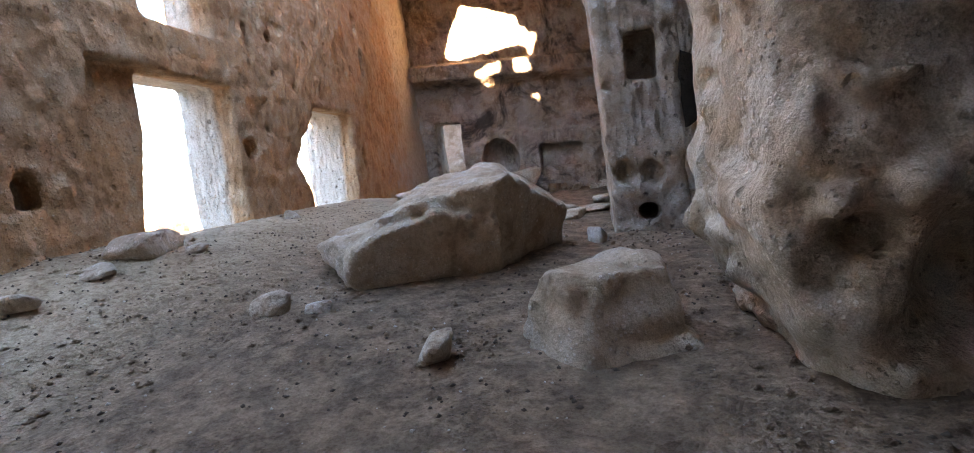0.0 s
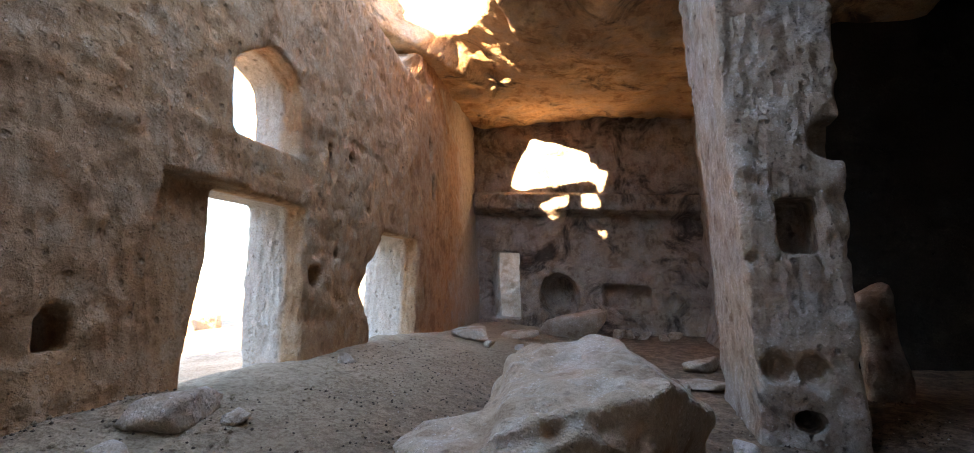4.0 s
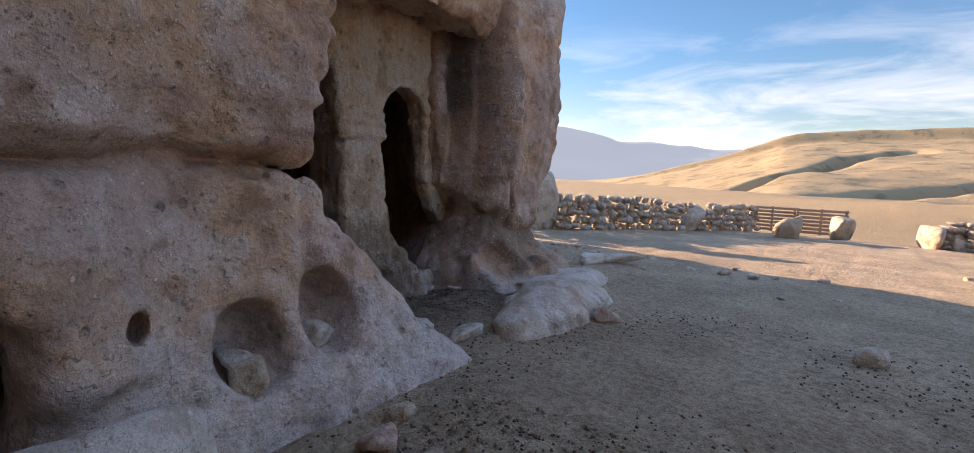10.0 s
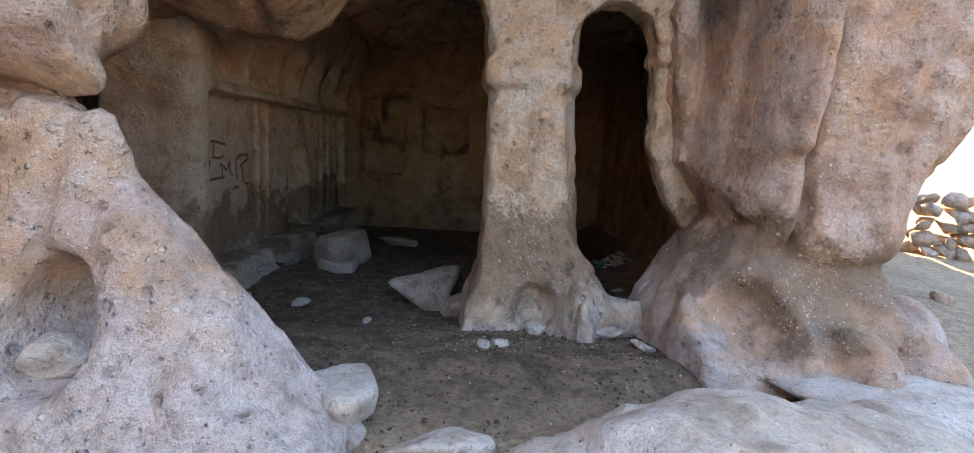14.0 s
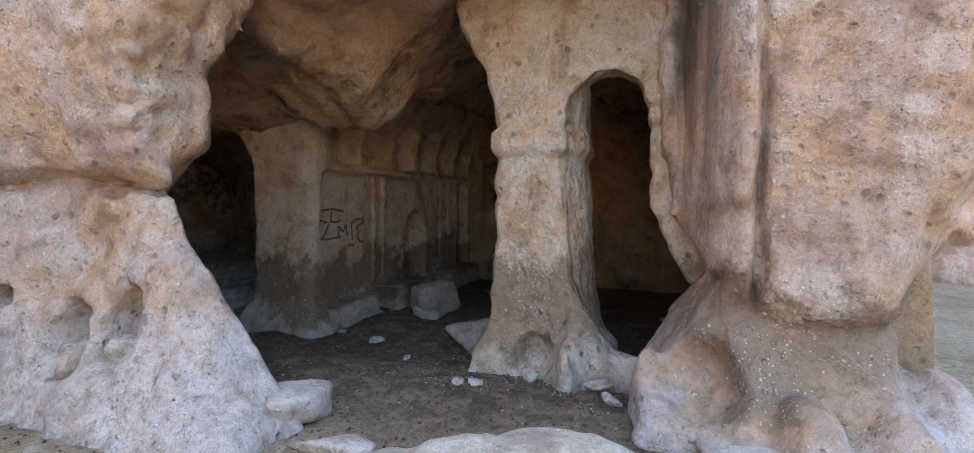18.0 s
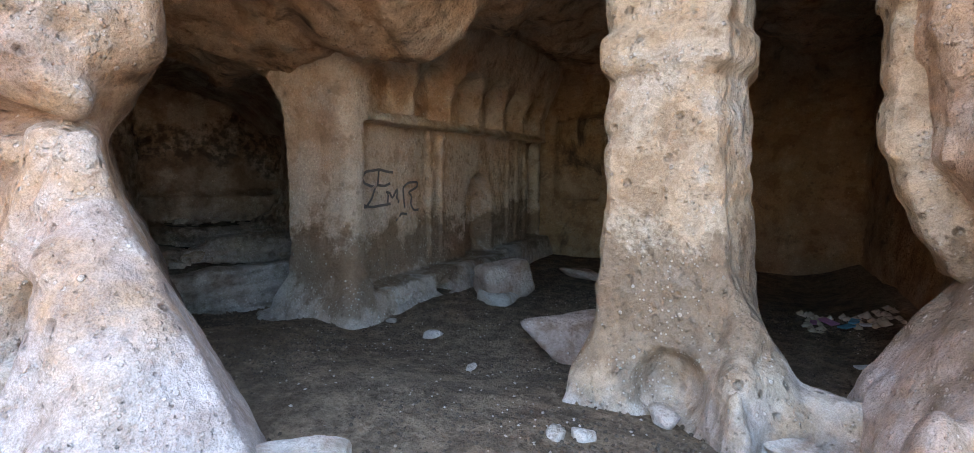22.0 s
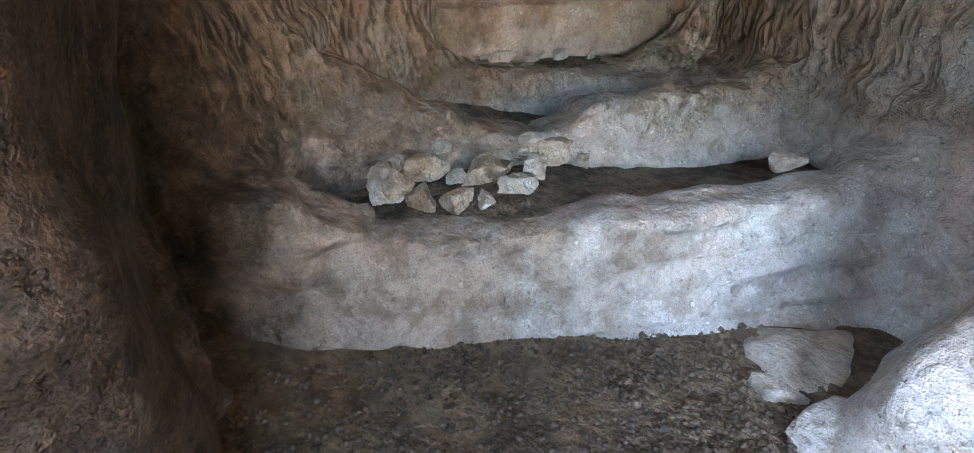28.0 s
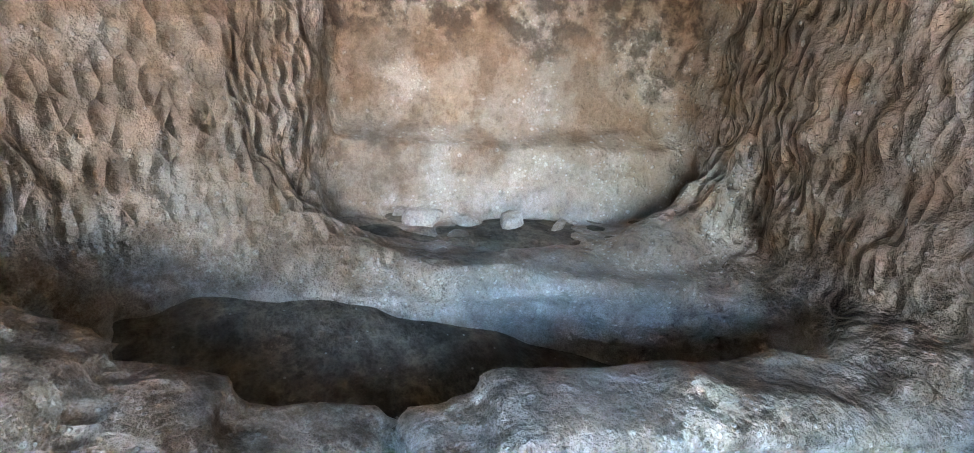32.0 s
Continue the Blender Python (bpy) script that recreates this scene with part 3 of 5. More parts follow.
f = box(X, Y, ZT, (outer, edge, -2), (inner, 15.5, top), 0.12) + rocky(X, Y, Z, 21, 0.05, 0.020, 0.010, 0.025, 0.016)
d1 = box(X, Y, ZT, (-9, prof(Z, (0, 4.0), (0.8, 4.06), (1.3, 4.17), (1.8, 4.29), (2.4, 4.30)), -1), (0, prof(Z, (0, 5.45), (2.4, 5.56)), 2.42), 0.10)
rec = box(X, Y, ZT, (-4.80, prof(Z, (0.8, 3.45), (1.8, 3.60), (2.4, 3.66)), 0.2), (0, 4.6, 2.46), 0.02)
up = box(X, Y, ZT, (-9, 4.40, 3.02), (0, 5.45, prof(Y, (4.3, 3.75), (4.9, 4.15), (5.2, 4.12), (5.5, 3.9))), 0.10)
d2 = box(X, Y, ZT, (-9, prof(Z, (0, 7.25), (0.9, 7.12), (1.4, 6.84), (1.9, 7.2), (2.3, 7.5)), -1), (0, prof(Z, (0, 8.6), (2.3, 8.85)), 2.32), 0.08)
f = smax(f, -d1, 0.06)
f = smax(f, -rec, 0.04)
f = smax(f, -up, 0.06)
f = smax(f, -d2, 0.06)
f = smax(f, -box(X, Y, Z, (-5.0, 2.80, 1.06), (-4, 3.05, prof(np.abs(Y - 2.92), (0, 1.38), (0.08, 1.35), (0.13, 1.25))), 0.02), 0.02)
f = smax(f, -box(X, Y, Z, (-5.58, 1.5, 1.95), (-5.34, 2.62, 2.40), 0.05), 0.04)
f = smax(f, -egg(X, Y, Z, (-5.02, 2.28, 1.05), (0.13, 0.45, 0.36)), 0.06)
for cy, cz, ry, rz in ((9.9, 4.35, 0.11, 0.32), (10.0, 3.55, 0.12, 0.34), (6.6, 3.3, 0.09, 0.1), (6.1, 3.15, 0.06, 0.25), (9.25, 1.5, 0.2, 0.2), (5.75, 1.6, 0.12, 0.14), (5.3, 2.1, 0.12, 0.1), (8.7, 2.1, 0.14, 0.14), (6.2, 1.9, 0.06, 0.07), (7.0, 2.6, 0.05, 0.05)):
    f = smax(f, -egg(X, Y, Z, (-4.65, cy, cz), (0.3, ry, rz)), 0.03)
f = np.maximum(f, -np.maximum(light_shaft(X, Y, Z), 4.9 - Z))
structure("wall_west", surface("wall_west", f, X, Y, Z, HALL), "chisel-marked brown tuff hall wall with two doorways and an upper window", "wall")

# ---- hall: end wall with broken window, slots and a dark recess ----
X, Y, Z, ZT = hall_axes((-6.2, 13.6, -0.8), (2.4, 15.6, 7.2), 0.05)
face = prof(ZT, (-1, 14.36), (2.1, 14.36), (2.2, 14.44), (3.55, 14.46), (3.70, 13.98), (4.12, 13.94), (4.22, 14.26), (8, 14.25))
f = box(X, Y, Z, (-7, face, -2), (3, 15.4, 9), 0.05) + rocky(X, Y, Z, 31, 0.04, 0.035, 0.018, 0.04)
win = box(X, Y, ZT, (-4.72, 13, 0.55), (-3.92, 17, 2.5), 0.06)
cave = smin(egg(X, Y, ZT, (-2.8, 14.35, 1.28), (0.56, 0.86, 0.66)), egg(X, Y, ZT, (-3.3, 14.3, 2.0), (0.45, 0.25, 0.2)), 0.05)
cave = smin(cave, box(X, Y, ZT, (-1.6, 14.0, 1.05), (-0.35, 14.7, 1.7), 0.1), 0.05)
cave = smin(cave, egg(X, Y, ZT, (0.25, 14.3, 1.2), (0.3, 0.3, 0.35)), 0.05)
for c in ((-win), (-cave)):
    f = smax(f, c, 0.05)
structure("wall_north", surface("wall_north", f, X, Y, Z, SOOT), "soot-stained grey tuff end wall with broken openings", "wall")

# ---- hall: east wall, carved pillar, near pier, ceiling ----
X, Y, Z, ZT = hall_axes((-0.2, 6.0, -0.8), (2.4, 14.8, 7.0), 0.07)
inner = prof(Y, (6, 0.9), (7, 0.75), (14.5, 1.05))
f = box(X, Y, ZT, (inner - 0.35 * step(0.9 - ZT, -0.2, 1.0), 6.9, -2), (2.0, 15, 8.2), 0.1) + rocky(X, Y, Z, 41, 0.10, 0.06, 0.02)
for cy, cz, ry, rz in ((7.4, 1.9, 0.25, 0.5), (7.9, 2.2, 0.2, 0.3), (8.3, 1.2, 0.3, 0.7), (9.2, 1.0, 0.25, 0.4)):
    f = smax(f, -egg(X, Y, Z, (0.75, cy, cz), (0.35, ry, rz)), 0.08)
f = np.maximum(f, 9.6 - Y)
structure("wall_east", surface("wall_east", f, X, Y, Z, GREY), "hollowed pale tuff hall wall", "wall")

X, Y, Z, ZT = hall_axes((-0.4, 4.8, -0.6), (1.6, 7.4, 6.8), 0.028)
f = box(X, Y, ZT, (prof(ZT, (0, -0.02), (0.6, 0.05), (3, 0.02), (8, -0.1)), 5.4, -1), (prof(ZT, (0, 1.05), (0.5, 0.85), (3, 0.92), (8, 1.1)), 7.2, 8.2), 0.05) + rocky(X, Y, Z, 51, 0.015, 0.012, 0.009, 0.02, 0.014)
f = smax(f, -box(X, Y, ZT, (0.34, 5.0, 2.06), (0.66, 5.85, 2.56), 0.06), 0.04)
f = smax(f, -egg(X, 0 * Y, ZT, (0.43, 0, 0.62), (0.12, 9, 0.10)), 0.03)
f = smax(f, -egg(X, Y, ZT, (0.22, 5.4, 1.05), (0.13, 0.16, 0.13)), 0.04)
f = smax(f, -egg(X, Y, ZT, (0.50, 5.4, 1.05), (0.13, 0.16, 0.13)), 0.04)
f = smax(f, -egg(X, Y, ZT, (0.85, 5.5, 3.1), (0.2, 0.3, 0.2)), 0.05)
f = smax(f, -egg(X, Y, ZT, (0.12, 5.4, 2.0), (0.06, 0.12, 0.06)), 0.02)
structure("pillar_hall", surface("pillar_hall", f, X, Y, Z, GREY), "chisel-marked square tuff pillar with sockets", "pillar")

X, Y, Z = axes((-0.3, -0.6, -0.6), (3.2, 3.4, 7.0), 0.036)
left = prof(Z, (-0.6, 0.68), (0.0, 0.56), (0.15, 0.50), (0.5, 0.42), (0.9, 0.38), (1.4, 0.36), (2, 0.34), (3, 0.3), (6, 0.2))
f = box(X, Y, Z, (left, 1.45, -1), (3.4, 2.9, 7.2), 0.3) + rocky(X, Y, Z, 61, 0.06, 0.05, 0.034, 0.10)
f = smax(f, -egg(X, Y, Z, (1.14, 1.28, 0.26), (0.36, 0.60, 0.34)), 0.15)
f = smax(f, -egg(X, Y, Z, (0.68, 1.42, 0.46), (0.12, 0.24, 0.09)), 0.05)
f = smax(f, -egg(X, Y, Z, (0.14, 1.65, 1.35), (0.1, 0.1, 0.08)), 0.03)
structure("pier_hall", surface("pier_hall", f, X, Y, Z, PIER), "rough pitted tuff pier worn away at its foot", "pillar")

X, Y, Z, ZT = hall_axes((-6.4, -0.6, 5.2), (4.0, 15.6, 8.2), 0.075)
low = 6.28 + 0.25 * step(9.5 - Y, 0, 3)
f = box(X, Y, ZT, (-8, -1, low), (8, 17, 7.4), 0.2) + rocky(X, Y, Z, 71, 0.16, 0.08, 0.02)
# Gap by the west wall, plus unseen openings added to brighten the near floor.
gap = smin(egg(X, Y, Z, (-4.1, 7.6, 7), (1.15, 2.0, 5)), egg(X, Y, Z, (-2.7, 2.6, 7), (1.4, 2.9, 5)), 0.2) + 0.25 * rough(X, Y, Z, 0.8, 73)
gap = smin(gap, box(X, Y, Z, (-3.6, -2, 0), (-0.9, 6.2, 12), 0.4) + 0.3 * rough(X, Y, Z, 0.9, 76), 0.2)
shaft = np.maximum(light_shaft(X, Y, Z), Y - 12.6)
f = smax(f, -gap, 0.15)
f = np.maximum(f, -shaft)
structure("ceiling_hall", surface("ceiling_hall", f, X, Y, Z, ROOF), "broken orange-brown tuff hall ceiling", "ceiling")

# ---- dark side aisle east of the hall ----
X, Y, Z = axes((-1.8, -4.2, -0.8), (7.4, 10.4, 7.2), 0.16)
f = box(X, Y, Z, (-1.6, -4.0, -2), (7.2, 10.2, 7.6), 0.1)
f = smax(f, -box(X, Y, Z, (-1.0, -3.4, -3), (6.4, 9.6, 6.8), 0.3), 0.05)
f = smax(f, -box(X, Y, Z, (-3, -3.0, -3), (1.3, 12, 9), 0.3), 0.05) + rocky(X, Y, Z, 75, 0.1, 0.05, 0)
structure("wall_aisle", surface("wall_aisle", f, X, Y, Z, BLACK), "side aisle rock wall with its deep shade painted near-black", "wall")
X, Y, Z = axes((1.3, 6.4, -0.5), (2.6, 8.0, 3.0), 0.06)
f = box(X, Y, Z, (1.62, 7.2, -1), (2.05, 7.8, prof(X, (1.6, 1.15), (2.1, 1.3))), 0.15) + rocky(X, Y, Z, 77)
structure("pillar_aisle", surface("pillar_aisle", f, X, Y, Z, GREY), "broken tuff pillar stump in the dark aisle", "pillar")

# ---- rock south of the hall and between hall and porch ----
X, Y, Z = axes((-6.6, -3.6, -0.8), (1.2, 2.2, 9.8), 0.07)
north = prof(Z, (-0.6, 0.55), (1.0, 0.66), (1.75, 0.74), (2.0, 0.84), (2.3, 0.96), (2.6, 1.08), (3.0, 1.32), (4.0, 2.2))
west = prof(Z, (-0.6, -5.75), (0.5, -5.95), (2, -6.0), (4, -6.2)) + 0.75 * step(Y, -1.6, -0.4) + 0.35 * step(-Y, 2.3, 3.2)
f = box(X, Y, Z, (west, -3.3, -1), (prof(Y, (-3.6, -3.2), (-1.6, -0.8), (-1.2, -0.8), (-0.9, -4.2), (2.2, -4.2)), north, 6.4), 0.2) + rocky(X, Y, Z, 81, 0.10, 0.06, 0.02)
f = smax(f, -box(X, Y, Z, (-9, -2.95, -2), (prof(Y, (-3, -5.62), (-2.2, -5.75), (-1.9, -6.2)), -2.15, 4), 0.1), 0.1)
# Unseen tall block, added to keep direct sun out of the roof gap.
f = smin(f, box(X, Y, Z, (-4.3, -3.2, 4.0), (1.0, -0.7, 9.6), 0.5) + rocky(X, Y, Z, 85, 0.2, 0.1, 0.03), 0.2)
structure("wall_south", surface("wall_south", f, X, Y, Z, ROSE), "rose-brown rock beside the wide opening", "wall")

# ---- porch: front pier with two hollows at its foot ----
X, Y, Z = axes((-9.9, -3.5, -0.5), (-6.0, -0.9, 5.2), 0.03)
right = prof(Z, (-0.5, -9.6), (0.1, -9.42), (0.4, -9.10), (0.8, -8.74), (1.2, -8.40), (1.5, -8.29), (1.62, -8.27), (2.0, -8.25), (2.4, -8.26), (2.8, -8.38), (3.2, -8.6), (5, -9.0))
right = right + 1.9 * np.maximum(-2.1 - Y, 0) * step(1.9 - Z, 0.0, 0.5)
leftx = prof(Z, (-0.5, -6.55), (0.6, -6.68), (1.2, -6.6), (1.5, -6.5), (1.7, -6.42), (2.3, -6.5), (5, -6.2))
front = prof(Z, (-0.5, -1.30), (0.0, -1.42), (0.5, -1.66), (1.0, -1.84), (1.45, -1.97), (1.55, -2.02), (1.68, -1.84), (2.2, -1.76), (3.5, -1.8), (5, -2.2)) + 0.42 * step(X, -7.5, -6.6) * step(Z, 0.2, 0.8)
crack = 0.09 * np.exp(-((Z - 1.56 - 0.04 * np.sin(X * 4) - 0.02 * np.sin(X * 11)) / 0.035) ** 2)
f = box(X, Y, Z, (right, prof(Z, (-0.5, -3.05), (0.1, -2.95), (0.64, -2.86), (1.1, -2.76), (1.5, -2.65), (1.8, -2.56), (2.4, -2.55), (3.2, -2.75), (5, -2.9)), -1), (leftx, front - crack, 5.0), 0.22) + rocky(X, Y, Z, 91, 0.07, 0.05, 0.022, 0.035)
rill = 0.05 * np.exp(-((X + 8.0 + 0.1 * Z) / 0.05) ** 2) + 0.05 * np.exp(-((X + 7.35 - 0.1 * Z) / 0.06) ** 2)
f = f + rill * step(Z, 0.5, 0.9) * step(1.55 - Z, 0.0, 0.1)
f = smax(f, -egg(X, Y, Z, (-8.20, -1.66, 0.62), (0.20, 0.50, 0.29)), 0.07)
f = smax(f, -egg(X, Y, Z, (-7.69, -1.62, 0.50), (0.22, 0.52, 0.28)), 0.07)
f = smax(f, -egg(X, Y, Z, (-7.1, -1.75, 0.75), (0.07, 0.2, 0.09)), 0.03)
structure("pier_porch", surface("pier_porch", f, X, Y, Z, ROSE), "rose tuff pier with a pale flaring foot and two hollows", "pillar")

# ---- porch: pillar with a moulded capital, arch and fluted corner mass ----
X, Y, Z = axes((-14.4, -6.6, -0.5), (-9.2, -2.0, 5.2), 0.032)
pl = prof(Z, (-0.5, -9.72), (0, -9.80), (0.25, -9.90), (0.8, -9.93), (1.88, -9.94), (1.95, -9.86), (2.12, -9.85), (2.18, -9.90), (2.7, -9.84), (3.2, -9.5))
pr = prof(Z, (-0.5, -11.2), (0, -11.10), (0.2, -10.95), (0.6, -10.86), (1.88, -10.76), (1.95, -10.82), (2.12, -10.82), (2.18, -10.76), (5, -10.76))
pf = prof(Z, (-0.5, -3.75), (0, -3.85), (0.3, -4.05), (1.88, -4.14), (1.95, -4.08), (2.12, -4.08), (2.2, -4.15), (5, -4.15))
pr = pr + 0.13 * step(Y, -4.6, -4.2) * step(Z, 0.3, 0.7)
f = box(X, Y, Z, (pr, -4.95, -1), (pl, pf, 5.0), 0.10)
root = smin(egg(X, Y, Z, (-10.80, -3.86, -0.08), (0.17, 0.36, 0.42)), egg(X, Y, Z, (-11.25, -4.05, -0.08), (0.55, 0.16, 0.20)), 0.2)
f = smin(f, root, 0.22)
lintel = box(X, Y, Z, (-11.9, -4.55, 2.2), (-10.0, -4.18, 5.0), 0.05)
lintel = smax(lintel, 0.37 - np.sqrt((X + 11.0) ** 2 + (np.minimum(Z, 9) - 2.28) ** 2), 0.03)
f = smin(f, lintel, 0.05)
f = smin(f, box(X, Y, Z, (-12.0, -4.48, 0.75), (prof(Z, (0.7, -11.75), (0.95, -11.62), (1.2, -11.50), (1.45, -11.42), (2.3, -11.375), (5, -11.375)), -4.22, 5.0), 0.05), 0.04)
cl = prof(Z, (-0.5, -11.25), (0.1, -11.38), (0.45, -11.58), (0.8, -11.80), (0.95, -11.86), (1.1, -11.74), (1.35, -11.52), (2.0, -11.46), (5, -11.44))
cr = prof(Z, (-0.5, -13.4), (0.08, -13.2), (0.4, -13.05), (0.7, -13.0), (1.14, -13.15), (1.67, -13.42), (2.6, -13.42), (3.5, -13.4), (4.3, -13.7), (5, -13.7))
cf = np.interp(Z + 0.12 * rough(X, Y, 0 * Z, 0.40, 107), (-0.5, 0, 0.25, 0.5, 0.68, 0.78, 0.92, 1.5, 2.5, 4, 5), (-2.5, -2.70, -2.90, -3.08, -3.22, -3.12, -3.05, -3.05, -3.03, -3.1, -3.5)).astype(np.float32)
cf = cf - 0.95 * step(X, -12.02, -11.45) * step(Z, 0.55, 1.0)
flute = 0.20 * np.exp(-((X + 11.64 + 0.02 * np.sin(4 * Z)) / 0.055) ** 2) * step(Z, 0.9, 1.5) + 0.16 * np.exp(-((X + 11.77) / 0.035) ** 2) * step(Z, 1.4, 1.7) - 0.15 * np.exp(-(np.abs(X + 11.92 + 0.03 * np.sin(3 * Z)) / 0.14) ** 4) * step(Z, 1.38, 1.52) - 0.06 * np.exp(-((X + 12.5 + 0.10 * Z) / 0.22) ** 2) * step(Z, 0.9, 1.4)
f2 = box(X, Y, Z, (cr + 0.5 * np.maximum(Y + 3.6, 0), -6.0, -1), (cl - 0.55 * np.maximum(-4.35 - Y, 0), cf - flute, 5.05), 0.14) + rocky(X, Y, Z, 101, 0.07, 0.03, 0.020, 0.025)
f = f + rocky(X, Y, Z, 105, 0.012, 0.012, 0.014, 0.022)
f = smax(f, -egg(X, Y, Z, (-10.42, -3.80, 0.05), (0.22, 0.36, 0.26)), 0.05)
structure("pillar_porch", surface("pillar_porch", f, X, Y, Z, PALE), "carved tuff pillar and round-headed arch with a moulded capital", "pillar")
for cx, cy, s in ((-11.45, -3.15, 0.13), (-11.98, -2.78, 0.17), (-12.32, -2.62, 0.20), (-12.80, -2.80, 0.26), (-13.15, -3.3, 0.24)):
    f2 = smin(f2, egg(X, Y, Z, (cx, cy - 0.1, -0.05), (s, s * 1.6, 0.5)), 0.12)
f2 = smax(f2, -egg(X, Y, Z, (-11.72, -2.88, 0.40), (0.30, 0.42, 0.30)), 0.12)
f2 = smax(f2, -egg(X, Y, Z, (-12.55, -2.62, 0.55), (0.34, 0.45, 0.18)), 0.12)
f2 = smax(f2, -egg(X, Y, Z, (-13.0, -2.85, 0.45), (0.16, 0.4, 0.26)), 0.10)
f2 = f2 + 0.16 * np.exp(-((X + 12.10 - 0.05 * np.maximum(Z - 1.7, 0) + 0.012 * np.sin(7 * Z)) / 0.030) ** 2) * step(Z, 0.70, 0.85) * step(4.2 - Z, 0, 1.2)
for cx, deep in ((12.72, 0.05), (13.05, 0.05)):
    f2 = f2 + deep * np.exp(-((X + cx + 0.05 * np.sin(2.9 * Z + cx)) / 0.04) ** 2) * step(Z, 1.0, 1.4)
structure("corner_porch", surface("corner_porch", f2, X, Y, Z, CORNER), "eroded rose rock corner with flutes and pale root-like feet", "wall")

# ---- porch: roof rock ----
X, Y, Z = axes((-14.4, -12.8, 1.9), (-4.2, -0.9, 5.6), 0.065)
under = prof(Y, (-12, 3.4), (-6.0, 3.1), (-5.5, 2.9), (-5.15, 2.42), (-4.7, 2.5), (-3.6, 2.85), (-2.6, 3.05), (-1, 3.3))
high = prof(Y, (-12, 3.4), (-5.0, 3.5), (-4.1, 3.55), (-3.2, 3.45), (-2.6, 3.15), (-1, 3.3))
side = step(-X, 7.9, 9.2)
under = under * (1 - side) + high * side
under = under + 0.14 * rough(X, Y, 0 * Z, 0.9, 113) + 0.08 * rough(X, Y, 0 * Z, 0.35, 114)
lip = prof(X, (-14.4, -4.6), (-13.2, -3.7), (-12.2, -3.35), (-11, -3.4), (-9.6, -2.6), (-8.6, -2.0), (-4, -1.95))
f = box(X, Y, Z, (-13.8, -12.6, under), (-4.4, lip + 0.15 * step(Z, 3.2, 4.2) - 0.4 * step(Z, 4.4, 5.2), 5.0), 0.25) + rocky(X, Y, Z, 111, 0.12, 0.10, 0.04)
structure("ceiling_porch", surface("ceiling_porch", f, X, Y, Z, PORCH, whole=True), "sooty overhanging tuff ceiling of the porch", "ceiling")

# ---- room behind the porch ----
X, Y, Z = axes((-7.6, -11.6, -0.9), (-5.3, -4.4, 3.4), 0.03)
yf = prof(Z, (-0.9, -4.75), (-0.3, -4.85), (0, -5.0), (1.5, -5.08), (2.4, -4.95), (3.4, -4.6))
xl = prof(Z, (-0.9, -7.3), (-0.35, -7.15), (0.1, -6.97), (1.6, -6.93), (2.3, -6.95), (3.4, -7.4))
f = box(X, Y, Z, (xl, -11.5, -1.5), (prof(Z, (-0.9, -5.45), (-0.3, -5.75), (0.2, -5.92), (2, -5.9), (3, -5.45)), yf, 3.6), 0.14)
recess = box(X, Y, Z, (-9, -11.2, -0.12), (prof(Y, (-11, -6.86), (-8.2, -6.78), (-5.3, -6.60)), prof(Z, (0, -5.36), (1.8, -5.30)), 1.86), 0.02)
f = smax(f, -recess, 0.03)
f = smin(f, box(X, Y, Z, (prof(Y, (-11, -7.0), (-9.6, -7.12), (-8.0, -7.18), (-7.75, -6.9), (-7.5, -7.02), (-5.6, -6.93)), -11, -1.5), (-6.5, -5.5, prof(Y, (-11, -0.20), (-9.6, -0.16), (-8.0, -0.14), (-7.75, -0.50), (-7.5, -0.36), (-5.5, -0.44))), 0.12), 0.10)
f = smax(f, -egg(X, Y, Z, (-6.98, -6.75, -0.36), (0.22, 0.34, 0.12)), 0.03)
for cy in (-6.98, -7.26, -9.42, -9.78, -10.2):
    f = smin(f, box(X, Y, Z, (prof(np.float32(cy), (-11, -6.89), (-8.2, -6.82), (-5.3, -6.64)), cy - 0.06, 0.0), (-6.4, cy + 0.06, 1.88), 0.015), 0.01)
f = smin(f, box(X, Y, Z, (prof(Y, (-11, -6.98), (-8.2, -6.98), (-5.3, -6.96)), -11.2, 1.86), (-6.4, -5.3, 1.95), 0.02), 0.02)
for cy in (-5.85, -6.75, -7.65, -8.55, -9.45, -10.35):
    f = smax(f, -box(X, Y, Z, (-7.2, cy - 0.40, 2.0), (-6.58, cy + 0.40, prof(np.abs(Y - cy), (0, 2.75), (0.25, 2.68), (0.38, 2.5), (0.42, 2.3))), 0.04), 0.03)
f = smax(f, -box(X, Y, Z, (-7.2, -8.78, -0.15), (-6.40, -8.0, prof(np.abs(Y + 8.39), (0, 1.25), (0.25, 1.14), (0.39, 0.85))), 0.03), 0.03)
f = smax(f, -box(X, Y, Z, (-7.2, -10.95, -0.1), (-6.35, -10.42, prof(np.abs(Y + 10.68), (0, 1.85), (0.2, 1.75), (0.3, 1.5))), 0.05), 0.03)
f = f + rocky(X, Y, Z, 121, 0.025, 0.014, 0.009, 0.012)
room_f, room_axes = f, (X, Y, Z)
structure("wall_room_east", surface("wall_room_east", f, X, Y, Z, ROOM), "pale carved tuff wall with pilasters, cornice, blind arches and niches", "wall")

X, Y, Z = axes((-13.8, -12.4, -0.9), (-5.4, -3.9, 3.8), 0.08)
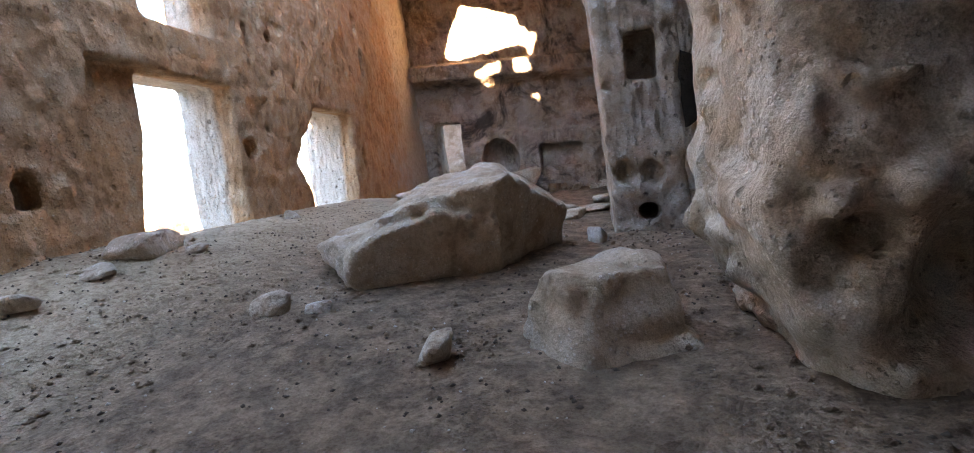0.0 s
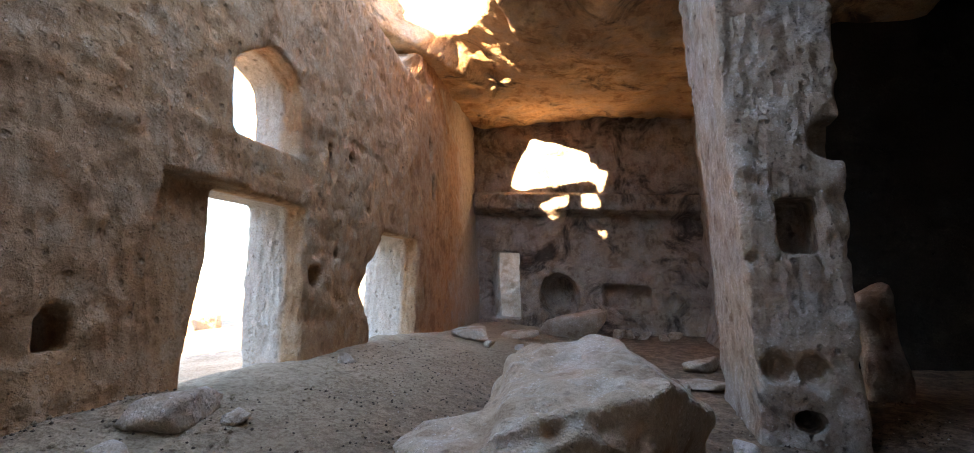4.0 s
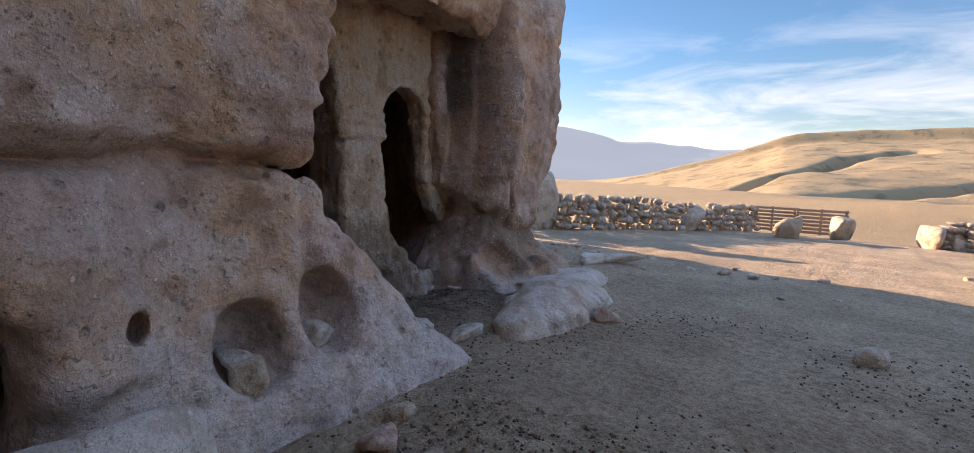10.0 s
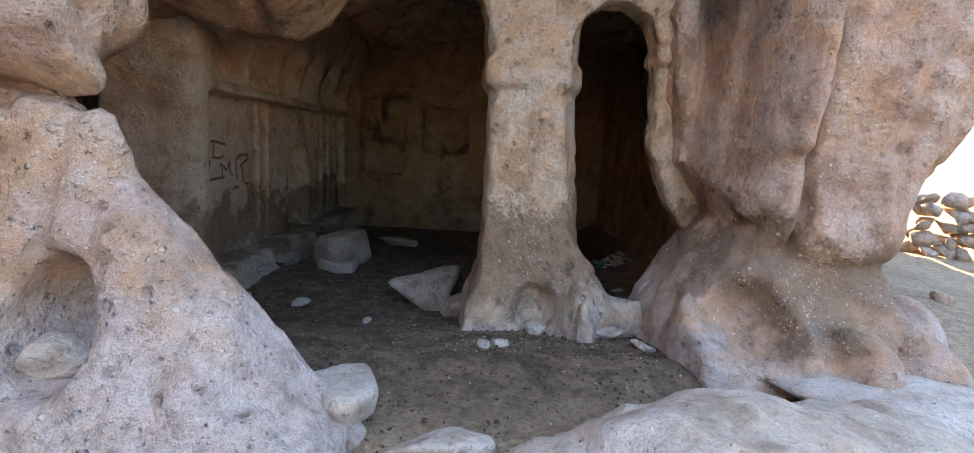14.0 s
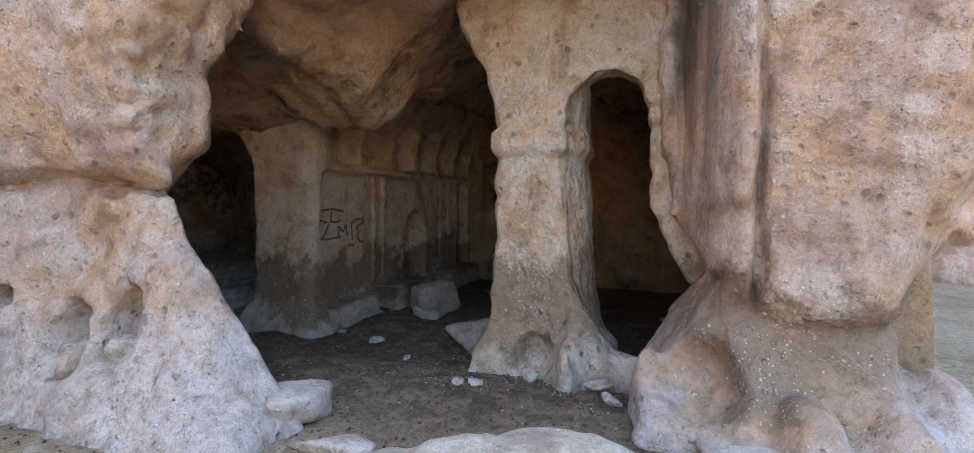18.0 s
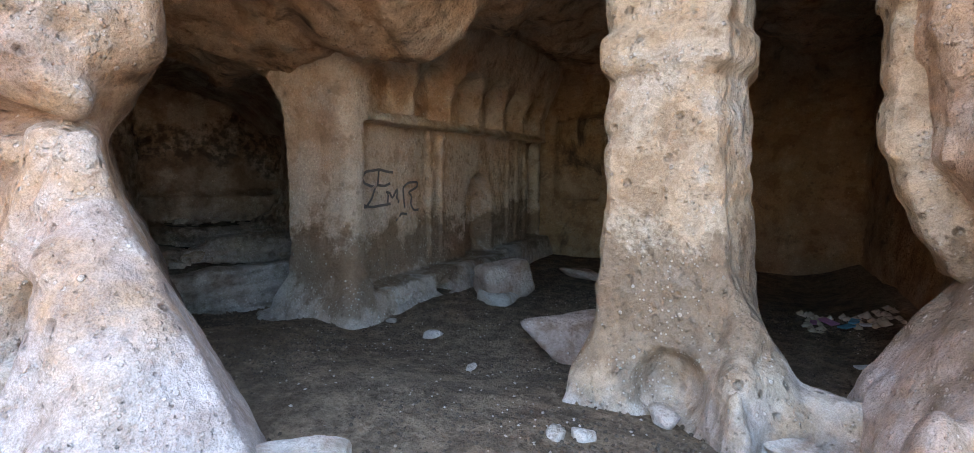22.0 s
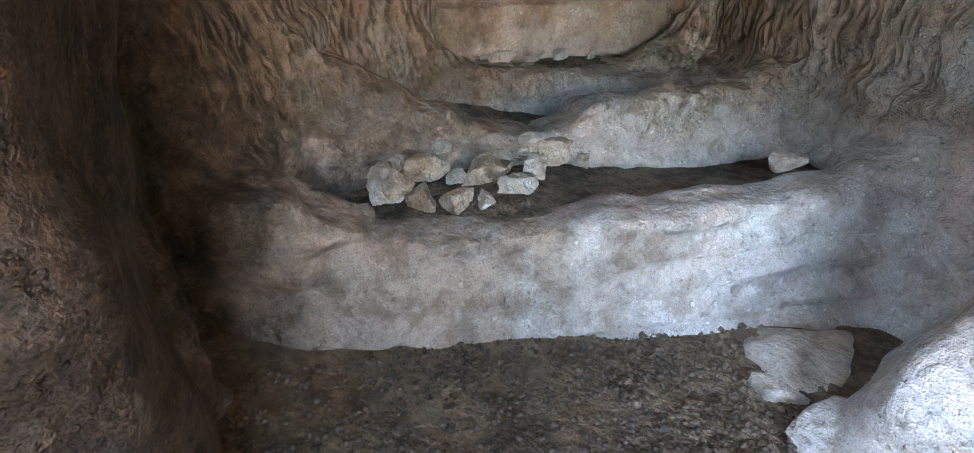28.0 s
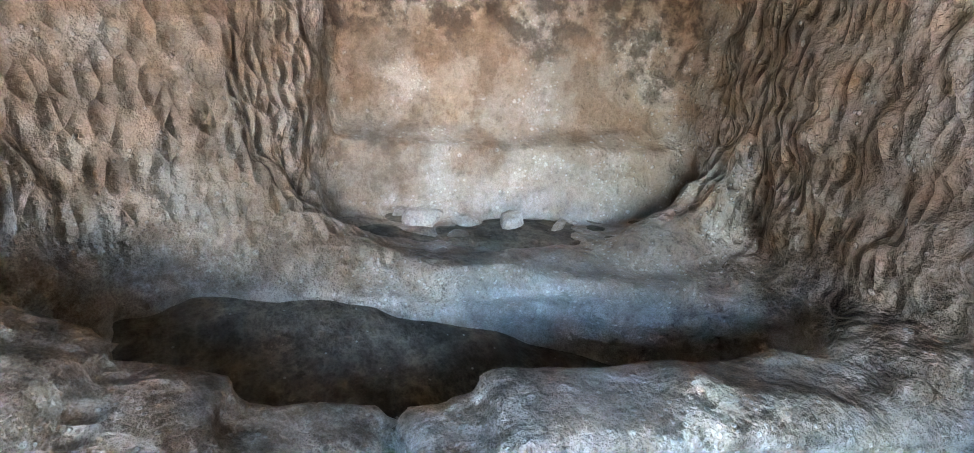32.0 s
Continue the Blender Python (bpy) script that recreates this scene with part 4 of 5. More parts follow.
f = box(X, Y, Z, (-13.6, -12.2, -2), (-5.6, -4.4, 4.0), 0.1)
f = smax(f, -box(X, Y, Z, (-12.6, -11.0, -3), (-3, -2, 6), 0.15), 0.05)
f = smax(f, -box(X, Y, Z, (-8.14, -11.25, 0.72), (-7.22, -10, 2.3), 0.05), 0.03)
f = smax(f, -box(X, Y, Z, (-9.6, -11.35, 1.2), (-8.6, -10, 2.2), 0.05), 0.03)
f = smax(f, -box(X, Y, Z, (-15, -7.3, 1.0), (-12, -6.7, 1.9), 0.15), 0.03)
f = f + rocky(X, Y, Z, 131, 0.06, 0.04, 0.015)
structure("wall_room_back", surface("wall_room_back", f, X, Y, Z, SMOKE_SHADE), "dark back wall of the carved room with shallow panels", "wall")

# ---- tomb chamber, turned: D runs in, Q to the right ----
X, Y, Z = axes((-6.9, -8.7, -0.9), (0.6, -1.8, 3.2), 0.028)
D, Q = 0.912 * X - 0.41 * Y, -0.41 * X - 0.912 * Y
f = box(D, Q, Z, (-3.3, 3.8, -3), (1.7, 8.8, 3.6), 0.1)
lw = prof(D, (-3.5, 5.0), (-3.2, 5.08), (-2.95, 4.82), (-2.6, 4.72), (-2.2, 4.92), (-1.4, 5.02), (-0.6, 5.2), (-0.2, 5.55), (0.1, 5.8), (0.7, 5.85)) - 0.25 * prof(Z, (0.2, 0), (1.2, 0.6), (2, 1)) * step(-0.3 - D, 0, 0.4)
rw = prof(D, (-3.5, 7.5), (-2.7, 7.62), (-2.2, 7.72), (-1.5, 7.78), (-0.8, 7.85), (-0.4, 7.90), (0.0, 8.0), (0.7, 8.05))
back = prof(Z, (0, 0.42), (0.80, 0.43), (0.85, 0.56), (0.92, 0.64), (2.2, 0.70))
hollow = box(D, Q, Z, (-9, lw, -2), (back, rw, prof(Q, (4.6, 1.9), (5.4, 2.45), (6.4, 2.7), (7.3, 2.4), (7.8, 1.9))), 0.12)
f = smax(f, -hollow, 0.08)
wa = box(D, Q, Z, (prof(Z, (-0.6, -2.58), (0, -2.48)) - 0.10 * step(5.9 - Q, 0, 0.8), 4.4, -2), (-2.20, 8.3, prof(Q, (4.8, 0.4), (5.33, 0.12), (5.5, 0.05), (5.75, -0.02), (6.2, -0.01), (6.45, 0.03), (7.4, 0.05), (7.8, 0.25))), 0.06)
wb = box(D, Q, Z, (-1.62, 4.4, -2), (-1.24, 8.3, prof(Q, (4.9, 0.85), (5.42, 0.52), (5.55, 0.45), (5.86, 0.29), (6.06, 0.20), (6.25, 0.12), (6.35, 0.19), (6.51, 0.28), (6.68, 0.34), (7.0, 0.36), (7.6, 0.36), (7.9, 0.5))), 0.07)
wc = box(D, Q, Z, (prof(Q, (5.2, -0.28), (5.6, -0.33), (6.1, -0.43), (6.66, -0.52), (7.2, -0.62), (7.8, -0.82)) + 0.40 * np.clip(0.30 - Z, 0, 0.8), 4.4, -2), (0.10, 8.3, prof(Q, (4.9, 0.75), (5.3, 0.45), (5.6, 0.40), (6.1, 0.36), (6.9, 0.33), (7.7, 0.29), (8.1, 0.5))), 0.07)
bed = box(D, Q, Z, (-2.3, 4.4, -2), (1.0, 8.3, prof(D, (-2.3, -0.16), (-1.4, -0.15), (-1.3, -0.46), (-0.5, -0.46), (-0.3, 0.34), (0.9, 0.36))), 0.05)
rim = smax(smax(5.60 - Q, Q - 7.98, 0.1), 0.33 + 0.06 * step(Q, 7.0, 7.9) - Z, 1.0)
jambs = smax(box(D, Q, Z, (-0.38, 4.4, -2), (0.02, 8.6, 3.5), 0.08), -rim, 0.10)
sill = box(D, Q, Z, (-3.36, 4.2, -2), (-3.14, 8.3, prof(Q, (4.6, -0.05), (5.0, -0.3), (5.5, -0.40), (6.0, -0.46), (6.5, -0.58), (6.9, -0.42), (7.2, -0.2), (7.6, 0.1))), 0.08)
for s in (wa, wb, wc, bed, sill, jambs):
    f = smin(f, s, 0.05)
strata = 0.020 * np.sin(Z * 44 + 4 * rough(X, Y, Z, 0.7, 149)) * step(0.5 - Z, 0, 0.1)
walls = np.maximum(step(lw + 0.35 - Q, 0, 0.25), step(Q, rw - 0.35, rw - 0.1)) * step(Z, 0.0, 0.4)
f = f + rocky(X, Y, Z, 141, 0.02, 0.026, 0.017) + strata + walls * (0.034 * rough(X, Y, Z * 0.6, 0.085, 146) + 0.02 * (1 - 2.6 * np.abs(rough(X, Y, Z * 0.42, 0.12, 147))))


def in_chamber(p):
    d, q = 0.912 * p[:, 0] - 0.41 * p[:, 1], -0.41 * p[:, 0] - 0.912 * p[:, 1]
    return (d > -3.6) & (d < 1.3) & (q > 4.2) & (q < 8.45) & (p[:, 2] < 2.95) & (p[:, 2] > -0.75)


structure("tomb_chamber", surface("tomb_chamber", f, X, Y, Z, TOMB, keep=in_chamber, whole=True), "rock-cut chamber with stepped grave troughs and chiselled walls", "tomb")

X, Y, Z = axes((-7.0, -9.0, -1.0), (1.0, -1.4, 3.6), 0.12)
D, Q = 0.912 * X - 0.41 * Y, -0.41 * X - 0.912 * Y
f = box(D, Q, Z, (-3.05, 3.7, -3), (1.9, 9.0, 3.4), 0.2)
f = smax(f, -box(D, Q, Z, (-9, 4.5, -2), (1.15, 8.2, 2.85), 0.2), 0.1)
structure("rock_mass", surface("rock_mass", f, X, Y, Z, ROSE), "rock that the tomb chamber is cut into", "rock")

for name, d0, d1, top in (("front", -2.32, -1.5, -0.08), ("middle", -1.36, -0.12, -0.38), ("upper", -0.1, 0.72, 0.34)):
    X, Y, Z = axes((-6.6, -8.0, -0.7), (0.0, -3.0, 0.7), 0.04)
    D, Q = 0.912 * X - 0.41 * Y, -0.41 * X - 0.912 * Y
    lift = 0.10 * np.exp(-((Q - 5.9) / 0.5) ** 2) if name == "front" else 0.03 * step(6.9 - Q, 0, 0.8)
    if name == "middle":
        lift = prof(Q, (5.0, 0.60), (5.45, 0.55), (6.1, 0.50), (6.55, 0.40), (7.0, 0.26), (8.0, 0.05)) - 0.42 * np.clip(-0.50 - D, 0, 1)
    f = box(D, Q, Z, (d0, 4.9, -0.6), (d1, 8.1, top + lift), 0.04) + rocky(X, Y, Z, 151, 0.02, 0.02, 0.012)
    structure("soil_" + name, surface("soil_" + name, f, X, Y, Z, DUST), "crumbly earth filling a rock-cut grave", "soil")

# ---- landscape beyond the yard ----
def polar(name, a0, a1, na, radii, height, material):
    """A patch of land round the place; angles in degrees south of west."""
    A, Rr = np.meshgrid(np.radians(np.linspace(a0, a1, na)), np.array(radii), indexing="ij")
    x, y = -5 - Rr * np.cos(A), 1 - Rr * np.sin(A)
    p = np.stack([x.ravel(), y.ravel(), height(np.degrees(A), Rr, x, y).ravel()], 1)
    i = np.arange(len(p)).reshape(A.shape)
    q = np.stack([i[:-1, :-1], i[:-1, 1:], i[1:, 1:], i[1:, :-1]], -1).reshape(-1, 4)
    return sheet(name, p, q, material)


def mesa_height(a, r, x, y):
    flat = np.stack([x.ravel(), y.ravel(), 0 * x.ravel()], 1)
    top = prof(a, (-80, 6), (-45, 7), (-36, 13), (-32, 25), (-30, 31), (-27, 35.5), (-8, 37.5), (6, 36), (8, 34), (10, 28), (14, 18), (20, 6), (27, -7), (40, -26), (70, -30))
    rise = prof(r, (40, 0.0), (90, 0.0), (160, 0.12), (250, 0.36), (330, 0.62), (390, 0.82), (398, 0.98), (420, 1.0), (900, 1.02))
    base = prof(r, (40, -2.4), (70, -3.5), (120, -7), (400, -9), (900, -12)) - 0.25 * np.maximum(a - 8, 0) * step(r, 60, 200)
    z = base + (top - base) * rise
    wind = 9 * ball_noise(flat, 45, 201).reshape(r.shape)
    for line in (((-2, 330), (0.9, 300), (6.6, 235), (12, 185), (20, 140), (30, 110)), ((-16, 285), (-13.5, 265), (-11.4, 245), (-4.9, 185), (2, 155), (10, 125)), ((-27, 250), (-21, 228), (-15, 205), (-9, 170)), ((-30, 150), (-20, 138), (-12, 120), (-4, 112))):
        at = prof(a, *line) + wind
        z = z - 7.5 * np.exp(-((r - at) / 9) ** 2) * step(a, line[0][0] - 2, line[0][0] + 2) * (1 - step(a, line[-1][0] - 4, line[-1][0]))
    z = z + 1.2 * ball_noise(flat, 40, 202).reshape(r.shape) * step(r, 60, 120)
    return z + 0.5 * ball_noise(flat, 9, 203).reshape(r.shape) * step(r, 50, 90)


mesa_radii = np.concatenate([np.linspace(42, 150, 50), np.linspace(153, 440, 130), np.linspace(450, 900, 12)])
structure("backdrop_mesa", polar("mesa", -85, 75, 400, mesa_radii, mesa_height, GRASS), "dry grass slopes rising to a flat-topped hill", "hills")


def range_height(a, r, x, y):
    top = prof(a, (-90, 20), (-5, 60), (5, 150), (9, 175), (15, 190), (20, 215), (24, 235), (28, 300), (33, 350), (36.5, 430), (38.6, 480), (40, 450), (44, 380), (50, 310), (58, 250), (75, 180), (110, 120))
    flat = np.stack([a.ravel() * 40, r.ravel() * 0.6, 0 * a.ravel()], 1)
    wob = 14 * ball_noise(flat, 130, 211).reshape(r.shape) + 5 * ball_noise(flat, 35, 212).reshape(r.shape)
    return -60 + (top + 60 + wob) * prof(r, (2200, 0.0), (2700, 0.30), (3100, 0.72), (3300, 1.0), (3400, 0.95))


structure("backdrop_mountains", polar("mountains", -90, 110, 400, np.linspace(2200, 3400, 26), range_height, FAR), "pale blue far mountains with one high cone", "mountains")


def plain_height(a, r, x, y):
    flat = np.stack([x.ravel(), y.ravel(), 0 * x.ravel()], 1)
    return prof(r, (300, -40), (900, -48), (2300, -40)) + prof(a, (10, 0), (25, 1.0), (80, 1.0)) * 22 * np.maximum(ball_noise(flat, 260, 221).reshape(r.shape), 0) * step(r, 700, 1300)


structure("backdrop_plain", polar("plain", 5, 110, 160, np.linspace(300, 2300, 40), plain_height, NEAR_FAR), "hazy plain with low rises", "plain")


# ---- loose rock ----
def rock_mesh(name, seed, size, material, cuts=10, sub=3, wear=0.10, fine=0.05):
    """An angular stone: a random faceted body with worn edges and a rough skin."""
    rng = np.random.RandomState(seed)
    bm = bmesh.new()
    bmesh.ops.create_icosphere(bm, subdivisions=sub, radius=1)
    p = np.array([v.co for v in bm.verts])
    n = rng.normal(size=(cuts, 3))
    n[0], n[1] = (0.1, 0.05, 1), (0, 0, -1)
    n /= np.linalg.norm(n, axis=1, keepdims=True)
    d = 0.55 + 0.4 * rng.rand(cuts)
    reach = d / np.maximum(p @ n.T, 0.05)
    k = 1.0 / max(wear, 0.02)
    radius = -np.log(np.exp(-k * np.minimum(reach, 2.5)).sum(1)) / k
    p = p * radius[:, None]
    skin = fine * ball_noise(p, 0.55, seed % 97) + 0.6 * fine * ball_noise(p, 0.22, seed % 89 + 3)
    if sub > 3:
        skin = skin + 0.35 * fine * (1 - 2 * np.abs(ball_noise(p, 0.11, seed % 83 + 5))) + 0.2 * fine * ball_noise(p, 0.05, seed % 79 + 7)
    p += p * skin[:, None]
    p -= (p.max(0) + p.min(0)) / 2
    p *= np.array(size) / (p.max(0) - p.min(0))
    for v, co in zip(bm.verts, p):
        v.co = co
    mesh = bpy.data.meshes.new(name)
    bm.to_mesh(mesh)
    bm.free()
    mesh.polygons.foreach_set("use_smooth", np.full(len(mesh.polygons), wear > 0.035 or sub > 3 and max(size) > 0.4))
    mesh.materials.append(material)
    return mesh


def gz(x, y):
    return float(ground_height(np.array([x], float), np.array([y], float))[0])


def stone(name, x, y, size, seed, material, label, group="", z=None, turn=None, sink=0.18, tip=0, cuts=10, wear=0.10, fine=0.05, category="stone"):
    mesh = rock_mesh(name, seed, size, material, cuts, 4 if max(size) > 0.4 or wear < 0.035 else 3, wear, fine)
    ob = new(name, mesh)
    base = gz(x, y) if z is None else z
    ob.matrix_world = pose(x, y, base + size[2] * (0.5 - sink), tip, 0, seed * 47 % 360 if turn is None else turn)
    return tagged(ob, label, category, group)


# hall
X, Y, Z = axes((-3.1, 2.4, -0.3), (0.0, 5.9, 1.4), 0.032)



def cut_block(X, Y, Z, *planes):
    """A broken block bounded by planes: a point on each and the way it faces."""
    f = None
    for p, n in planes:
        n = np.array(n) / np.linalg.norm(n)
        side = n[0] * (X - p[0]) + n[1] * (Y - p[1]) + n[2] * (Z - p[2])
        f = side if f is None else smax(f, side, 0.035)
    return f


front = cut_block(X, Y, Z, ((-1.72, 2.98, 0.3), (0.55, -0.85, -0.30)), ((-2.15, 3.12, 0.3), (-0.62, -0.75, 0.22)), ((-2.2, 3.15, 0.26), (-0.7, -0.3, -0.65)), ((-1.5, 3.3, 0.60), (-0.20, -0.18, 1)), ((-1.0, 3.15, 0.43), (0.55, -0.25, 0.9)),
                  ((-0.95, 3.3, 0.2), (1, -0.2, -0.15)), ((-1.9, 4.0, 0.3), (-0.5, 1, 0.1)))
rear = cut_block(X, Y, Z, ((-1.3, 4.3, 0.82), (-0.12, -0.12, 1)), ((-0.6, 4.2, 0.45), (1, -0.45, -0.25)), ((-0.75, 4.2, 0.70), (0.75, 0.1, 1)), ((-2.0, 4.3, 0.6), (-0.9, -0.2, 0.55)),
                 ((-1.2, 5.2, 0.4), (0.1, 1, 0.35)), ((-1.0, 3.50, 0.3), (0.45, -1, -0.2)), ((-0.45, 4.7, 0.2), (1, 0.5, 0)))
f = smin(front, rear, 0.05) + rocky(X, Y, Z, 303, 0.035, 0.035, 0.020, 0.03)
tagged(part("boulder", surface("boulder", f, X, Y, Z, STONE), None), "large two-lobed broken tuff boulder on the hall's earth floor", "boulder")
X, Y, Z = axes((-0.8, 1.4, -0.4), (0.6, 3.0, 0.7), 0.02)
f = crag(X, Y, Z, (-0.10, 2.20, 0.02), (0.50, 0.52, 0.46), 305, 16) + rocky(X, Y, Z, 306, 0.02, 0.03, 0.02, 0.04)
tagged(part("rock", surface("rock", f, X, Y, Z, STONE), None), "rough pale pointed rock on the hall floor", "rock")
for i, (x, y, s) in enumerate(((-2.36, 2.60, 0.30), (-1.98, 2.58, 0.18), (-0.97, 1.93, 0.24), (-0.15, 4.95, 0.30), (-3.35, 8.9, 0.22), (-2.9, 9.3, 0.20), (-4.2, 5.75, 0.24), (-0.9, 6.2, 0.20))):
    stone("stone", x, y, (s, s * 0.75, s * 0.6), 310 + i, CHALK if i % 2 else STONE, "small worn grey stone on the earth floor", "stones on the hall floor", wear=0.16)
for i, (x, y, sx, sy, sz) in enumerate(((-0.95, 7.55, 1.0, 0.55, 0.16), (-0.55, 7.05, 0.9, 0.5, 0.14), (-0.2, 7.7, 0.8, 0.6, 0.15), (-3.9, 9.6, 1.0, 0.7, 0.25), (-3.3, 11.2, 0.9, 0.6, 0.22), (0.1, 9.4, 0.9, 0.6, 0.2))):
    stone("slab", x, y, (sx, sy, sz), 330 + i, STONE, "flat broken tuff slab on the hall floor", "slabs in the hall", sink=0.2, category="slab")
stone("boulder", -2.4, 13.2, (1.8, 1.1, 0.9), 341, STONE, "rounded boulder against the end wall", sink=0.25, wear=0.2, category="boulder")
for i, (x, y, s) in enumerate(((-1.2, 13.6, 0.35), (-0.6, 13.7, 0.3), (-0.2, 13.5, 0.25), (0.1, 13.8, 0.3), (-1.0, 13.9, 0.3))):
    stone("stone", x, y, (s * 1.2, s, s * 0.8), 345 + i, STONE, "loose grey stone by the end wall", "stones by the end wall")
for i, (x, y, s) in enumerate(((-4.1, 3.35, 0.55), (-3.9, 2.75, 0.28), (-4.0, 2.2, 0.3), (-3.75, 3.6, 0.22))):
    stone("stone", x, y, (s * 1.3, s, s * 0.45), 355 + i, STONE, "flat brown stone at the foot of the hall wall", "stones at the wall foot", sink=0.25)

# yard
X, Y, Z = axes((-12.8, -2.7, -0.4), (-9.9, -0.9, 0.8), 0.03)
f = smin(egg(X, Y, Z, (-10.72, -1.66, -0.02), (0.62, 0.40, 0.32)), egg(X, Y, Z, (-11.35, -1.82, 0.0), (0.70, 0.42, 0.30)), 0.2)
f = smin(f, egg(X, Y, Z, (-11.95, -2.0, -0.05), (0.55, 0.36, 0.24)), 0.2) + rocky(X, Y, Z, 363, 0.05, 0.045, 0.018, 0.03)
tagged(part("flat_outcrop", surface("flat_outcrop", f, X, Y, Z, CHALK), None), "long low pale rock outcrop before the porch", "rock")
stone("flat_outcrop", -12.5, -2.35, (1.7, 0.7, 0.28), 362, CHALK, "low pale rock running up to the corner", turn=-24, sink=0.35, wear=0.14, category="rock")
stone("flat_outcrop", -14.3, -2.5, (1.5, 0.4, 0.25), 363, CHALK, "narrow pale rock rib in the yard", turn=-28, sink=0.3, category="rock")
stone("flat_outcrop", -9.75, -1.95, (0.55, 0.26, 0.14), 364, CHALK, "small low pale rock before the porch", turn=6, sink=0.3, category="rock")
stone("flat_outcrop", -9.28, -2.2, (0.5, 0.45, 0.34), 365, CHALK, "pale rock at the foot of the porch pier", sink=0.3, wear=0.2, category="rock")
stone("boulder", -6.72, -1.05, (0.95, 0.75, 0.72), 366, CHALK, "smooth pale boulder at the foot of the porch pier", turn=10, sink=0.08, cuts=20, wear=0.12, category="boulder")
for i, (x, y, sx, sy, sz) in enumerate(((-7.75, 2.15, 0.62, 0.5, 0.36), (-7.2, 2.75, 1.0, 0.8, 0.26), (-6.75, 2.45, 0.75, 0.6, 0.34), (-7.9, 3.2, 0.9, 0.6, 0.28), (-8.5, 3.3, 0.8, 0.5, 0.24), (-6.6, 3.2, 0.9, 0.8, 0.3), (-7.4, 1.4, 0.45, 0.35, 0.16), (-7.6, 3.9, 0.9, 0.6, 0.22), (-6.2, 2.9, 0.8, 0.7, 0.36))):
    stone("outcrop", x, y, (sx, sy, sz), 370 + i, CHALK, "pale weathered bedrock lump outside the wide opening", "bedrock lumps", sink=0.3, wear=0.15, category="rock")
stone("boulder", -5.35, 0.72, (0.6, 0.6, 0.8), 381, ROSE, "block of rock beside the wide opening", sink=0.2, category="boulder")
for i, (x, y, s) in enumerate(((-8.03, -1.03, 0.2), (-8.36, -1.2, 0.18), (-8.05, -0.6, 0.2), (-8.5, -0.17, 0.12), (-11.83, 1.11, 0.26), (-8.74, 3.26, 0.30), (-10.51, 2.61, 0.36), (-9.67, 5.54, 0.42), (-10.79, 5.5, 0.22), (-7.52, 0.24, 0.16), (-13.84, 2.25, 0.26), (-17.87, 4.27, 0.5), (-11.3, -1.2, 0.26))):
    stone("stone", x, y, (s * 1.25, s, s * 0.7), 390 + i, STONE if i % 3 else PINK, "small angular stone lying in the yard", "stones in the yard", sink=0.2)
for i in range(46):
    rng = random.Random(700 + i)
    x, y = (rng.uniform(-17, -13.6), rng.uniform(-5.5, 1.5)) if i < 26 else (rng.uniform(-24, -9), rng.uniform(2, 11))
    s = rng.uniform(0.07, 0.24)
    stone("stone", x, y, (s * 1.3, s, s * 0.6), 410 + i, (STONE, CHALK, PINK)[i % 3], "small angular stone lying in the yard", "stones in the yard", sink=0.25)
for i, (x, y, sx, sz) in enumerate(((-18.3, 8.6, 2.4, 0.4), (-19.5, 10.4, 2.6, 0.5), (-16.2, 9.2, 1.4, 0.3), (-21.8, 9.6, 1.6, 0.4), (-15.5, 11.5, 3.2, 0.45))):
    stone("outcrop", x, y, (sx, sx * 0.45, sz), 460 + i, SAND, "sunlit low bedrock ledge in the yard", "ledges in the yard", sink=0.35, turn=20, category="rock")
stone("boulder", -24.87, 8.38, (1.75, 1.0, 1.25), 476, SAND, "large tan slanting boulder in front of the dry wall", turn=60, sink=0.12, cuts=16, wear=0.05, category="boulder")
stone("boulder", -28.9, -1.75, (1.7, 1.3, 1.0), 474, SAND, "tan pointed boulder before the pallet gate", turn=20, sink=0.15, cuts=14, wear=0.2, category="boulder")
stone("standing_stone", -20.73, -8.07, (1.55, 0.8, 2.4), 472, STONE, "upright grey-brown rock set in the dry stone wall", turn=-25, sink=0.15, cuts=9, category="boulder")


# ---- dry stone walls: every stone a part ----
WALL_STONES = [rock_mesh("stone", 500 + i, (1, 0.9, 0.8), STONE if i % 3 else CHALK, 9, 1, 0.12, 0.06) for i in range(9)]


